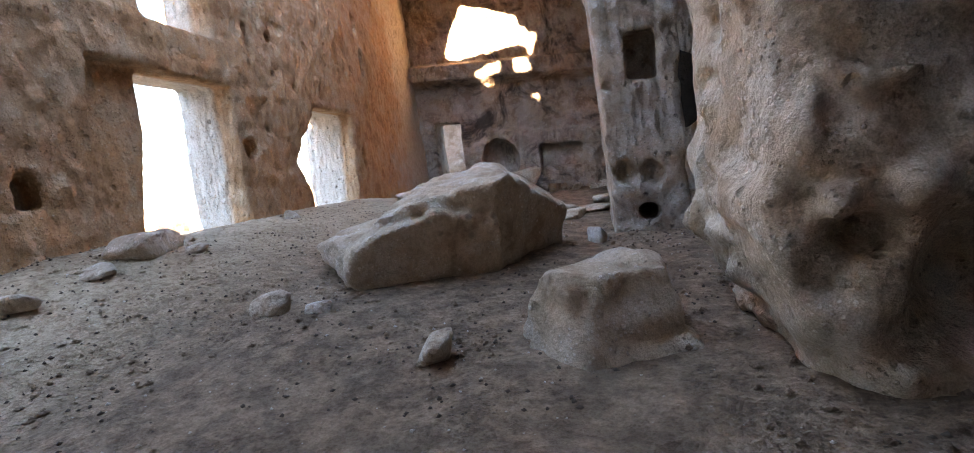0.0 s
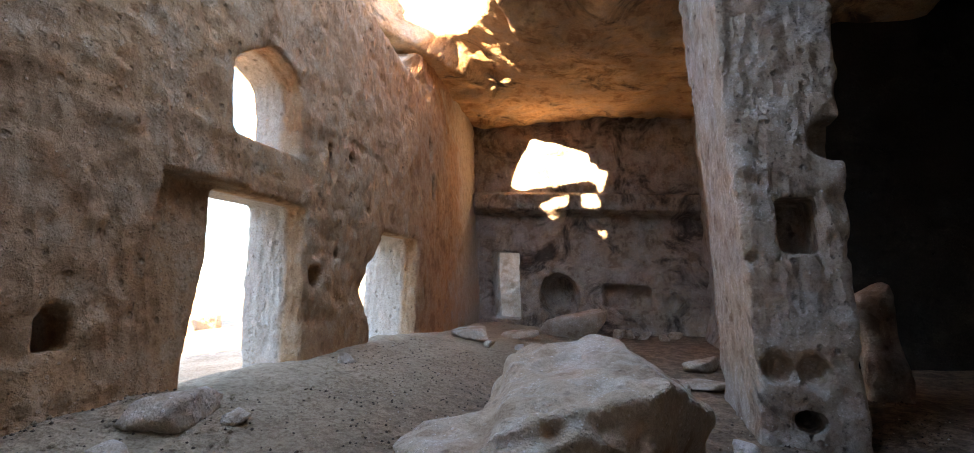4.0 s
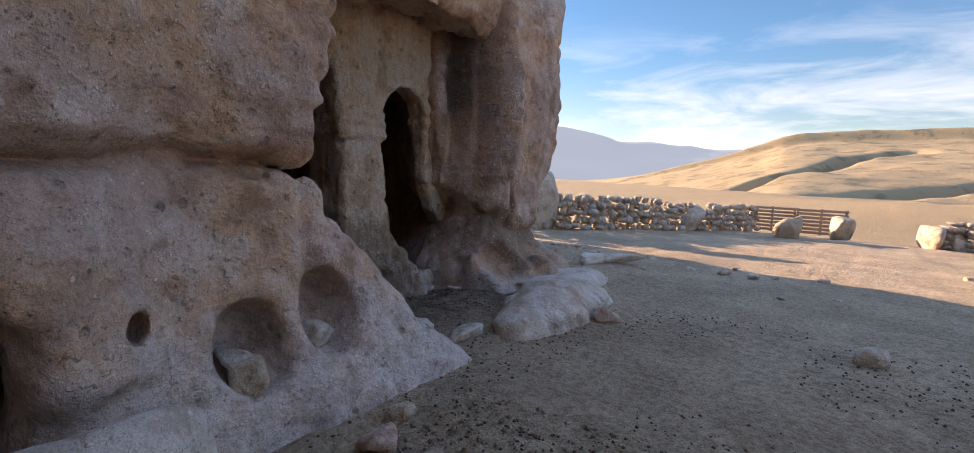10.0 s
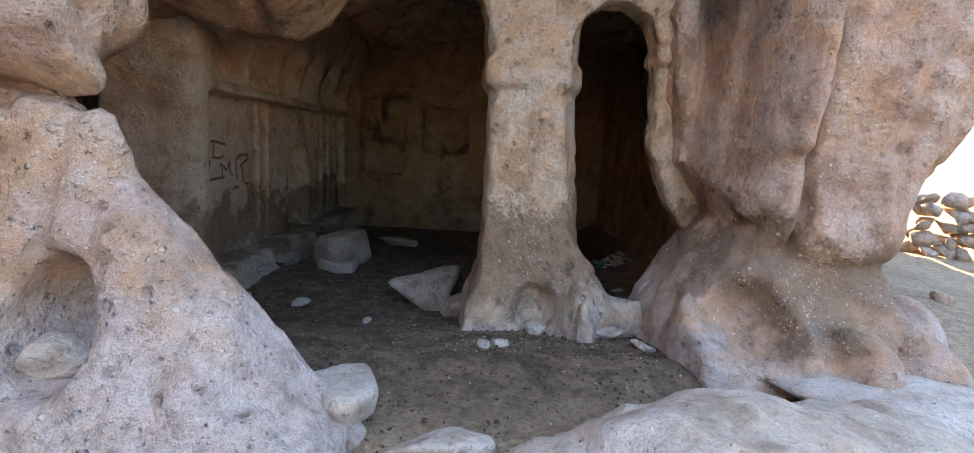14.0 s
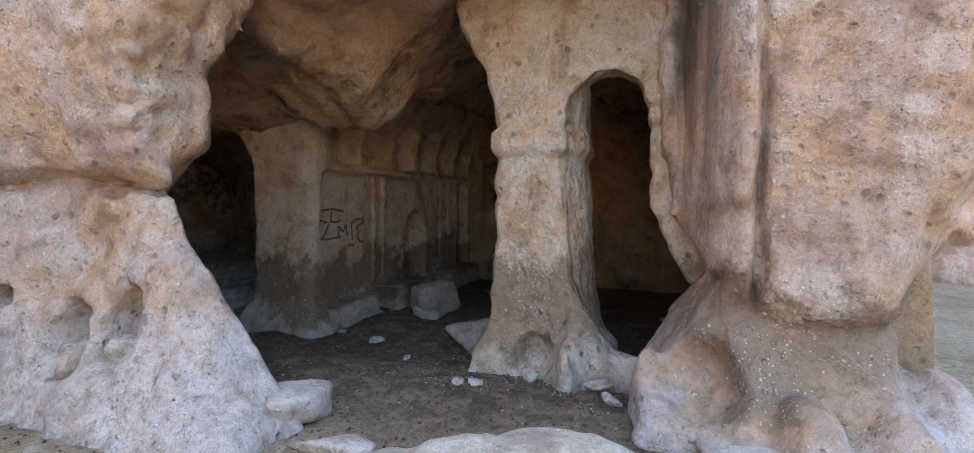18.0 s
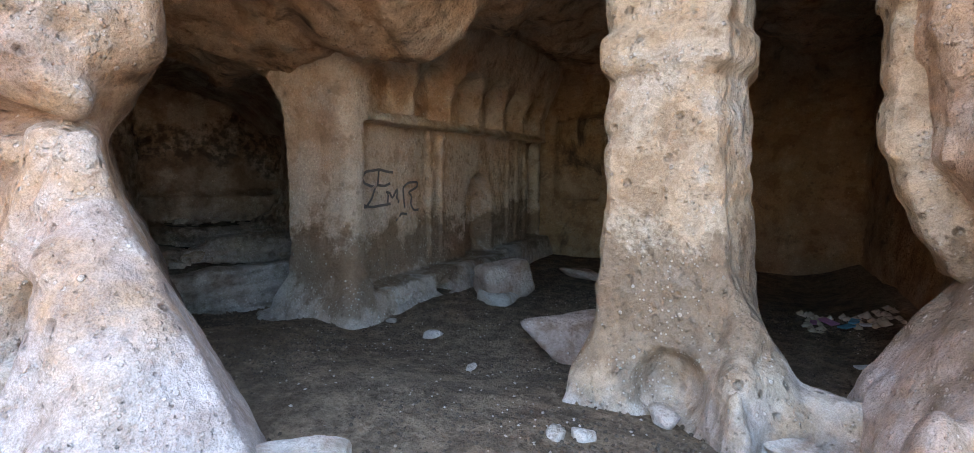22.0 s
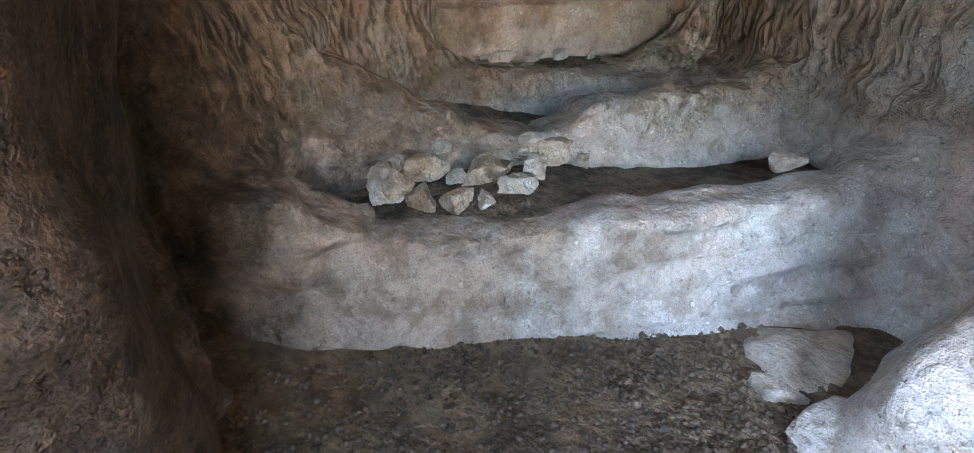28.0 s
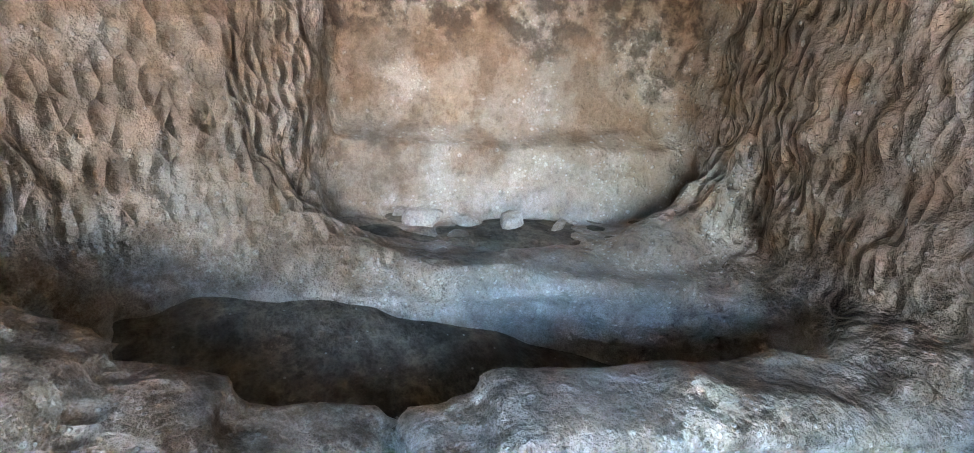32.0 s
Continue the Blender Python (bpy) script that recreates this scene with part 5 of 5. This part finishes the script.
def dry_wall(a, b, height, count, seed, label):
    rng = random.Random(seed)
    a, b = Vector(a), Vector(b)
    run = (b - a).length
    wall = tagged(new("dry_stone_wall"), label, "stone wall")
    wall.matrix_world = Matrix.Translation((*a, gz(*a)))
    back = wall.matrix_world.inverted()
    way = math.degrees(math.atan2(b.y - a.y, b.x - a.x))
    rows = 5
    across = max(4, count // (2 * rows))
    for side in (-1, 1):
        for r in range(rows):
            for n in range(across):
                if r == rows - 1 and rng.random() < 0.4:
                    continue
                p = a.lerp(b, (n + rng.uniform(0.15, 0.85)) / across)
                s = run / across * rng.uniform(0.8, 1.5)
                tall = height / rows * rng.uniform(1.0, 1.7)
                z = gz(p.x, p.y) + height * (r + 0.45) / rows + rng.uniform(-0.05, 0.05)
                ob = new("stone", WALL_STONES[rng.randrange(9)])
                ob.parent = wall
                off = Vector((b.y - a.y, a.x - b.x)).normalized() * (side * (0.26 - 0.03 * r) + rng.uniform(-0.06, 0.06))
                m = pose(p.x + off.x, p.y + off.y, z, rng.uniform(-18, 18), rng.uniform(-18, 18), way + rng.uniform(-35, 35))
                ob.matrix_local = back @ m @ Matrix.Diagonal((s, s * rng.uniform(0.7, 1.1), tall, 1))
    return wall


dry_wall((-18.6, -9.4), (-25.8, -5.9), 1.25, 250, 1, "dry wall of tan field stones along the yard")
dry_wall((-25.8, -5.9), (-32.4, -3.6), 1.15, 220, 2, "dry wall of tan field stones running to the pallet gate")
dry_wall((-30.6, 2.9), (-30.2, 10.0), 1.1, 220, 3, "dry wall of pale stones behind the slanting boulder")
dry_wall((-30.2, 10.0), (-29.2, 18.5), 1.35, 260, 4, "taller dry wall of pale stones running to the outcrop")
for i, (x, y, s) in enumerate(((-30.3, 2.6, 1.0), (-30.5, 3.4, 0.7), (-27.6, -5.0, 1.3), (-31.5, -0.1, 1.1))):
    stone("boulder", x, y, (s * 1.1, s * 0.8, s), 480 + i, STONE, "larger boulder built into the end of a dry wall", "wall boulders", sink=0.15, category="boulder")


# ---- pallet gate ----
def slab_mesh(name, sx, sy, sz, material, bevel=0.008):
    bm = bmesh.new()
    bmesh.ops.create_cube(bm, size=1)
    bmesh.ops.scale(bm, vec=(sx, sy, sz), verts=bm.verts)
    bmesh.ops.bevel(bm, geom=bm.edges[:], offset=bevel, segments=1, affect="EDGES")
    mesh = bpy.data.meshes.new(name)
    bm.to_mesh(mesh)
    bm.free()
    mesh.materials.append(material)
    return mesh


board_mesh, post_mesh = slab_mesh("board", 1.95, 0.03, 0.10, TIMBER), slab_mesh("post", 0.10, 0.10, 1.2, TIMBER)


def pallet(x, y, turn):
    p = tagged(new("pallet"), "upright timber pallet closing the gap in the dry wall", "pallet", "pallets of the gate")
    p.matrix_world = pose(x, y, gz(x, y), 4, 0, turn)
    for i in range(3):
        part("post", post_mesh, None, p).matrix_local = pose(-0.9 + 0.9 * i, 0, 0.6)
    for side in (-1, 1):
        for i in range(7):
            part("board", board_mesh, None, p).matrix_local = pose(0.01 * (i % 2), 0.067 * side, 0.10 + 0.168 * i, 0, 0.4 * (i % 3 - 1))
    return p


pallet(-33.0, -2.9, 96)
pallet(-32.8, -0.95, 94)

# ---- rock outcrop beside the yard, and rock outside the hall ----
X, Y, Z = axes((-31, 11.5, -1.5), (-16, 26, 8), 0.12)
f = smin(crag(X, Y, Z, (-26.7, 16.5, 0.8), (1.4, 1.55, 2.9), 231, 20), crag(X, Y, Z, (-25.6, 18.0, 1.2), (1.8, 1.9, 3.5), 232, 22), 0.25)
f = smin(f, crag(X, Y, Z, (-24.2, 19.9, 1.8), (2.2, 2.2, 3.0), 233, 18), 0.3)
f = smin(f, crag(X, Y, Z, (-24.9, 19.0, 3.5), (1.4, 1.4, 1.4), 234, 16), 0.2)
f = smin(f, egg(X, Y, Z, (-27.3, 15.6, 2.7), (0.55, 0.55, 0.45)), 0.1) + rocky(X, Y, Z, 235, 0.14, 0.07, 0.04, 0.10)
tagged(part("outcrop", surface("outcrop", f, X, Y, Z, SAND), None), "tall sunlit tan rock outcrop behind the dry wall", "rock")
for i in range(14):
    rng = random.Random(900 + i)
    s = rng.uniform(0.5, 1.3)
    stone("boulder", rng.uniform(-25.5, -19), rng.uniform(17.5, 23), (s * 1.2, s, s * 0.8), 910 + i, SAND, "tan boulder piled at the foot of the outcrop", "outcrop boulders", sink=0.2, category="boulder")
# Unseen rock mass, sized and placed to cast the yard's long shadow edge.
X, Y, Z = axes((-20.5, -17, -1.5), (-12, -11.5, 7), 0.16)
f = box(X, Y, Z, (-19.3, -16.5, -3), (-12.6, prof(X, (-19.3, -13.4), (-16, -12.6), (-12.6, -12.4)), prof(X, (-19.3, 4.2), (-17.5, 5.0), (-15, 5.8), (-13, 5.4))), 0.8) + rocky(X, Y, Z, 251, 0.4, 0.25, 0.08)
structure("cliff_south", surface("cliff_south", f, X, Y, Z, CORNER), "weathered rose rock mass beyond the porch corner", "cliff")
X, Y, Z = axes((-8.5, 15.4, -1.0), (3.5, 21.5, 9.0), 0.11)
f = box(X, Y, Z, (-8, 18.8, -2), (3, 21.2, prof(X, (-8, 3), (-5, 4.2), (-1, 5), (3, 4))), 0.4)
f = f + rocky(X, Y, Z, 241, 0.25, 0.14, 0.05)
X2, Y2, Z2 = axes((-6.4, 15.8, -0.8), (-2.6, 18.0, 3.6), 0.06)
f2 = box(X2, Y2, Z2, (-6.0, 16.3, -2), (-3.0, 17.6, prof(X2, (-6, 2.9), (-4, 3.2))), 0.3) + rocky(X2, Y2, Z2, 245, 0.08, 0.05, 0.03)
structure("rock_pale", surface("rock_pale", f2, X2, Y2, Z2, CHALK), "pale weathered rock seen through the end wall window", "rock")
structure("cliff", surface("cliff", f, X, Y, Z, STONE), "tan cliff behind the broken end wall", "cliff")

# ---- stones of the porch and the carved room ----
stone("stone", -10.42, -3.84, (0.20, 0.16, 0.14), 601, CHALK, "white stone lying in the hollow of the pillar foot", wear=0.2)
for i, (x, y, s) in enumerate(((-11.19, -3.36, 0.14), (-11.05, -3.75, 0.2), (-9.98, -3.2, 0.10), (-10.1, -3.3, 0.13), (-7.29, -5.3, 0.10), (-7.98, -5.1, 0.16), (-8.9, -4.3, 0.08))):
    stone("stone", x, y, (s * 1.3, s, s * 0.6), 605 + i, CHALK, "small white stone on the porch floor", "stones on the porch floor")
stone("boulder", -9.35, -5.3, (0.88, 0.62, 0.46), 620, PINK, "rounded pink boulder behind the pillar", turn=15, sink=0.12, cuts=16, wear=0.16, category="boulder")
stone("rock", -9.72, -4.95, (0.42, 0.34, 0.26), 621, PINK, "square pink rock behind the pillar", sink=0.12, category="rock")
stone("boulder", -7.95, -6.9, (0.85, 0.72, 0.60), 622, PINK, "angular pinkish boulder in the carved room", turn=30, sink=0.1, cuts=15, wear=0.07, category="boulder")
stone("rock", -7.95, -6.75, (0.75, 0.6, 0.2), 623, CHALK, "flat broken rock under the angular boulder", sink=0.2, category="rock")
stone("rock", -8.45, -8.9, (0.7, 0.45, 0.22), 624, PINK, "low flat rock on the carved room's floor", sink=0.2, category="rock")
for i in range(8):
    rng = random.Random(640 + i)
    s = rng.uniform(0.08, 0.16)
    stone("stone", -7.05 + rng.uniform(-0.15, 0.15), -5.75 + rng.uniform(-0.25, 0.2), (s * 1.3, s, s * 0.7), 640 + i, CHALK, "small white stone heaped at the wall foot", "stones at the carved wall", z=-0.30)
stone("stone", -8.17, -1.82, (0.27, 0.22, 0.20), 651, CHALK, "stone lying in a hollow of the pier", "stones in the hollows", z=0.37)
stone("stone", -7.70, -1.80, (0.29, 0.26, 0.22), 652, STONE, "stone lying in a hollow of the pier", "stones in the hollows", z=0.25)
stone("stone", -7.64, -1.88, (0.3, 0.18, 0.12), 653, CHALK, "stone lying in a hollow of the pier", "stones in the hollows", z=0.36, tip=20)
rng = random.Random(5)
for row in range(6):
    for i in range(2):
        s = rng.uniform(0.24, 0.36)
        stone("stone", -6.36 + 0.26 * i + rng.uniform(-0.05, 0.05), -2.25 + rng.uniform(-0.12, 0.12), (s * 1.2, s * 1.1, s * 0.8), 660 + row * 2 + i, STONE, "field stone stacked to close the narrow gap", "stacked stones of the gap", z=-0.12 + 0.2 * row, sink=0.05, wear=0.15)

for i, (y, z, s) in enumerate(((-2.92, -0.42, 0.30), (-2.86, -0.22, 0.28), (-2.90, -0.02, 0.32), (-2.84, 0.18, 0.24), (-2.84, 0.34, 0.22), (-2.80, 0.50, 0.26), (-2.79, 0.68, 0.20), (-2.80, 0.82, 0.14))):
    stone("stone", -6.46 + 0.24 * (i % 2), y + 0.10 * (i % 2), (s * 0.9, s * 0.72, s * 0.75), 920 + i, STONE, "field stone stacked to close the narrow gap", "stacked stones of the gap", z=z, sink=0.0, wear=0.13)

# ---- tomb chamber: stones in the graves and a scrap of paper ----
for i, (x, y, s, z) in enumerate(((-4.17, -4.15, 0.20, 0.02), (-3.95, -4.16, 0.26, -0.06), (-3.92, -4.38, 0.24, -0.04), (-3.8, -4.54, 0.13, 0.06), (-4.14, -4.66, 0.28, -0.08), (-4.18, -4.88, 0.20, -0.06), (-4.1, -5.08, 0.24, -0.04), (-4.33, -4.66, 0.22, -0.08), (-4.26, -4.37, 0.20, -0.10), (-4.34, -4.50, 0.16, -0.10), (-4.12, -4.28, 0.20, -0.10), (-3.66, -4.30, 0.20, -0.04), (-3.75, -4.22, 0.18, -0.06), (-4.22, -5.18, 0.12, -0.06), (-4.03, -4.98, 0.16, -0.02), (-4.04, -4.5, 0.12, -0.04))):
    stone("stone", x, y, (s * 0.98, s * 0.72, s * 0.64), 680 + i, CHALK if i % 2 else STONE, "pale angular stone thrown into the front grave", "stones in the front grave", z=z + 0.06, sink=0.05, wear=0.025, cuts=14, fine=0.09)
stone("stone", -4.98, -5.8, (0.16, 0.13, 0.11), 698, CHALK, "white stone lying on the front grave's rim", z=0.02, sink=0.05)
for i, (x, y, s) in enumerate(((-2.39, -5.89, 0.20), (-2.15, -5.88, 0.16), (-2.62, -6.36, 0.16), (-2.2, -6.22, 0.11), (-2.1, -6.12, 0.12), (-2.75, -6.6, 0.09))):
    stone("stone", x, y, (s * 1.25, s * 0.9, s * 0.7), 702 + i, CHALK, "small pale stone on the topmost grave's bed", "stones in the top grave", z=0.34, sink=0.1, wear=0.14)
stone("rock", -5.42, -5.35, (0.60, 0.38, 0.10), 722, CHALK, "flat white rock in the lowest pit", z=-0.58, sink=0.25, cuts=16, wear=0.03, fine=0.10, category="rock")
stone("ledge", -5.72, -3.42, (0.8, 0.5, 0.22), 723, CHALK, "low pale rock ledge before the tomb chamber", z=-0.55, turn=-40, sink=0.2, cuts=14, wear=0.16, category="rock")
stone("stone", -5.5, -5.02, (0.2, 0.14, 0.1), 721, CHALK, "small white stone in the lowest pit", z=-0.55)
paper = new("paper_scrap", slab_mesh("paper_scrap", 0.10, 0.07, 0.004, PAPER, 0.001))
paper.matrix_world = pose(-4.82, -3.60, -0.53, 8, 4, 30)
tagged(paper, "small torn brown paper scrap in the lowest pit", "litter")

# ---- graffiti on the carved wall ----
def wall_x(y, z):
    RX, RY, RZ = (A.ravel() for A in room_axes)
    j, l = int(np.clip(np.searchsorted(RY, y), 1, len(RY) - 1)), int(np.clip(np.searchsorted(RZ, z), 1, len(RZ) - 1))
    col = room_f[:, max(j - 3, 0):j + 3, max(l - 3, 0):l + 3].min((1, 2))
    return float(RX[int(np.argmax(col < 0))]) - 0.042


STROKES = [
    [(0.27, 0.6), (0.16, 0.67), (0.12, 0.8), (0.18, 0.92), (0.36, 0.97), (0.47, 0.92), (0.58, 0.9)],
    [(0.35, 0.94), (0.33, 0.63), (0.26, 0.33), (0.17, 0.16), (0.06, 0.12), (0.0, 0.2), (0.09, 0.24), (0.26, 0.15), (0.53, 0.2)],
    [(0.33, 0.63), (0.44, 0.6), (0.53, 0.66)],
    [(0.48, 0.2), (0.5, 0.5), (0.56, 0.31), (0.65, 0.55), (0.63, 0.2)],
    [(0.74, 0.08), (0.71, 0.55), (0.81, 0.66), (0.98, 0.67), (0.98, 0.55), (0.81, 0.43), (0.87, 0.34), (0.85, 0.15), (0.91, -0.01), (1.0, 0.0)],
    [(0.62, -0.21), (0.67, -0.04), (0.78, -0.08)],
]
graffiti = tagged(new("graffiti"), "black sprayed letters on the pale carved wall", "graffiti")
graffiti.matrix_world = pose(-6.7, -6.1, 0.9)
for line in STROKES:
    pts = []
    for (u0, v0), (u1, v1) in zip(line, line[1:]):
        for t in np.linspace(0, 1, 7)[:-1]:
            pts.append((u0 + (u1 - u0) * t, v0 + (v1 - v0) * t))
    pts.append(line[-1])
    pts = [(-5.43 - 1.24 * u, 0.74 + 0.58 * v) for u, v in pts]
    for _ in range(2):
        pts = [pts[0]] + [tuple((np.array(a) + 2 * np.array(b) + np.array(c)) / 4) for a, b, c in zip(pts, pts[1:], pts[2:])] + [pts[-1]]
    verts, quads = [], []
    for i, (y, z) in enumerate(pts):
        y0, z0 = pts[max(i - 1, 0)]
        y1, z1 = pts[min(i + 1, len(pts) - 1)]
        run = max(math.hypot(y1 - y0, z1 - z0), 1e-6)
        ny, nz = -(z1 - z0) / run * 0.017, (y1 - y0) / run * 0.017
        for s in (-1, 1):
            yy, zz = y + ny * s, z + nz * s
            verts.append((wall_x(yy, zz) + 6.7, yy + 6.1, zz - 0.9))
        if i:
            quads.append((2 * i - 2, 2 * i - 1, 2 * i + 1, 2 * i))
    part("stroke", sheet("stroke", verts, np.array(quads), SPRAY), None, graffiti)

# ---- crumbs of dung and grit on the floors ----
def scatter(name, spots, count, size, seed, material, label, category):
    """Many tiny pebble shapes joined into one mesh of stuff."""
    rng = np.random.RandomState(seed)
    x = np.concatenate([rng.uniform(a, b, count) for a, b, c, d in spots])
    y = np.concatenate([rng.uniform(c, d, count) for a, b, c, d in spots])
    keep = ball_noise(np.stack([x, y, 0 * x], 1), 0.8, seed) > -0.15
    x, y = x[keep], y[keep]
    flat = np.stack([x, y, 0 * x], 1)
    z = ground_height(x, y) + 0.05 * ball_noise(flat, 1.3, 11) + 0.02 * ball_noise(flat, 0.42, 12) + 0.012 * ball_noise(flat, 0.17, 13)
    s = size * rng.uniform(0.4, 1.3, len(x))
    shape = np.array([(1, 0, 0), (0, 1, 0), (-1, 0, 0), (0, -1, 0), (0, 0, 0.8), (0, 0, -0.8)])
    turn = rng.uniform(0, 6.28, len(x))
    c, n = np.cos(turn), np.sin(turn)
    v = shape[None] * s[:, None, None] * rng.uniform(0.6, 1.4, (len(x), 6, 1))
    v = np.stack([v[..., 0] * c[:, None] - v[..., 1] * n[:, None], v[..., 0] * n[:, None] + v[..., 1] * c[:, None], v[..., 2]], -1)
    v += np.stack([x, y, z + s * 0.3], 1)[:, None]
    tri = np.array([(0, 1, 4), (1, 2, 4), (2, 3, 4), (3, 0, 4), (1, 0, 5), (2, 1, 5), (3, 2, 5), (0, 3, 5)])
    tris = (tri[None] + 6 * np.arange(len(x))[:, None, None]).reshape(-1, 3)
    tagged(part(name, sheet(name, v.reshape(-1, 3), tris, material), None), label, category, kind="stuff")


scatter("dung_crumbs", ((-4.4, 2, -1, 8), (-12.5, -7, -3.6, 3), (-12, -6.6, -8, -3), (-9, -4.5, -1, 4), (-6.4, -4.6, -5.4, -3.2)), 3600, 0.012, 31, DUNG, "dark dung crumbs strewn over the earth", "dung")
scatter("grit", ((-4.4, 2, -1, 8), (-14, -7, -3.6, 4), (-12, -6.6, -8, -3)), 800, 0.009, 32, CHALK, "pale grit and chips strewn over the earth", "grit")

scatter("leaf_litter", ((-12.4, -11.5, -8.1, -7.4),), 90, 0.05, 34, PAPER, "dry brown leaves and scraps heaped in the dark corner", "litter")
scatter("clods", ((-4.4, 2, -1, 8), (-9, -4.5, -1, 4), (-12, -6.6, -8, -3), (-6.4, -4.6, -5.4, -3.2)), 2600, 0.019, 33, EARTH, "crumbled clods of brown earth on the floor", "soil crumbs")
for i, (x, y, turn, sx) in enumerate(((-11.8, -6.18, 20, 0.14), (-12.0, -7.8, 70, 0.16), (-11.76, -7.85, 130, 0.20), (-12.08, -7.57, 10, 0.14), (-11.9, -7.6, 45, 0.18), (-11.6, -7.75, 80, 0.12))):
    scrap = new("litter", slab_mesh("litter", sx, sx * 0.6, 0.02, LITTER[i % 3], 0.006))
    scrap.matrix_world = pose(x, y, gz(x, y) + 0.015, 6, 5, turn)
    tagged(scrap, ("crumpled white plastic scrap on the dark floor", "torn blue plastic scrap on the dark floor", "crushed pink wrapper on the dark floor")[i % 3], "litter")
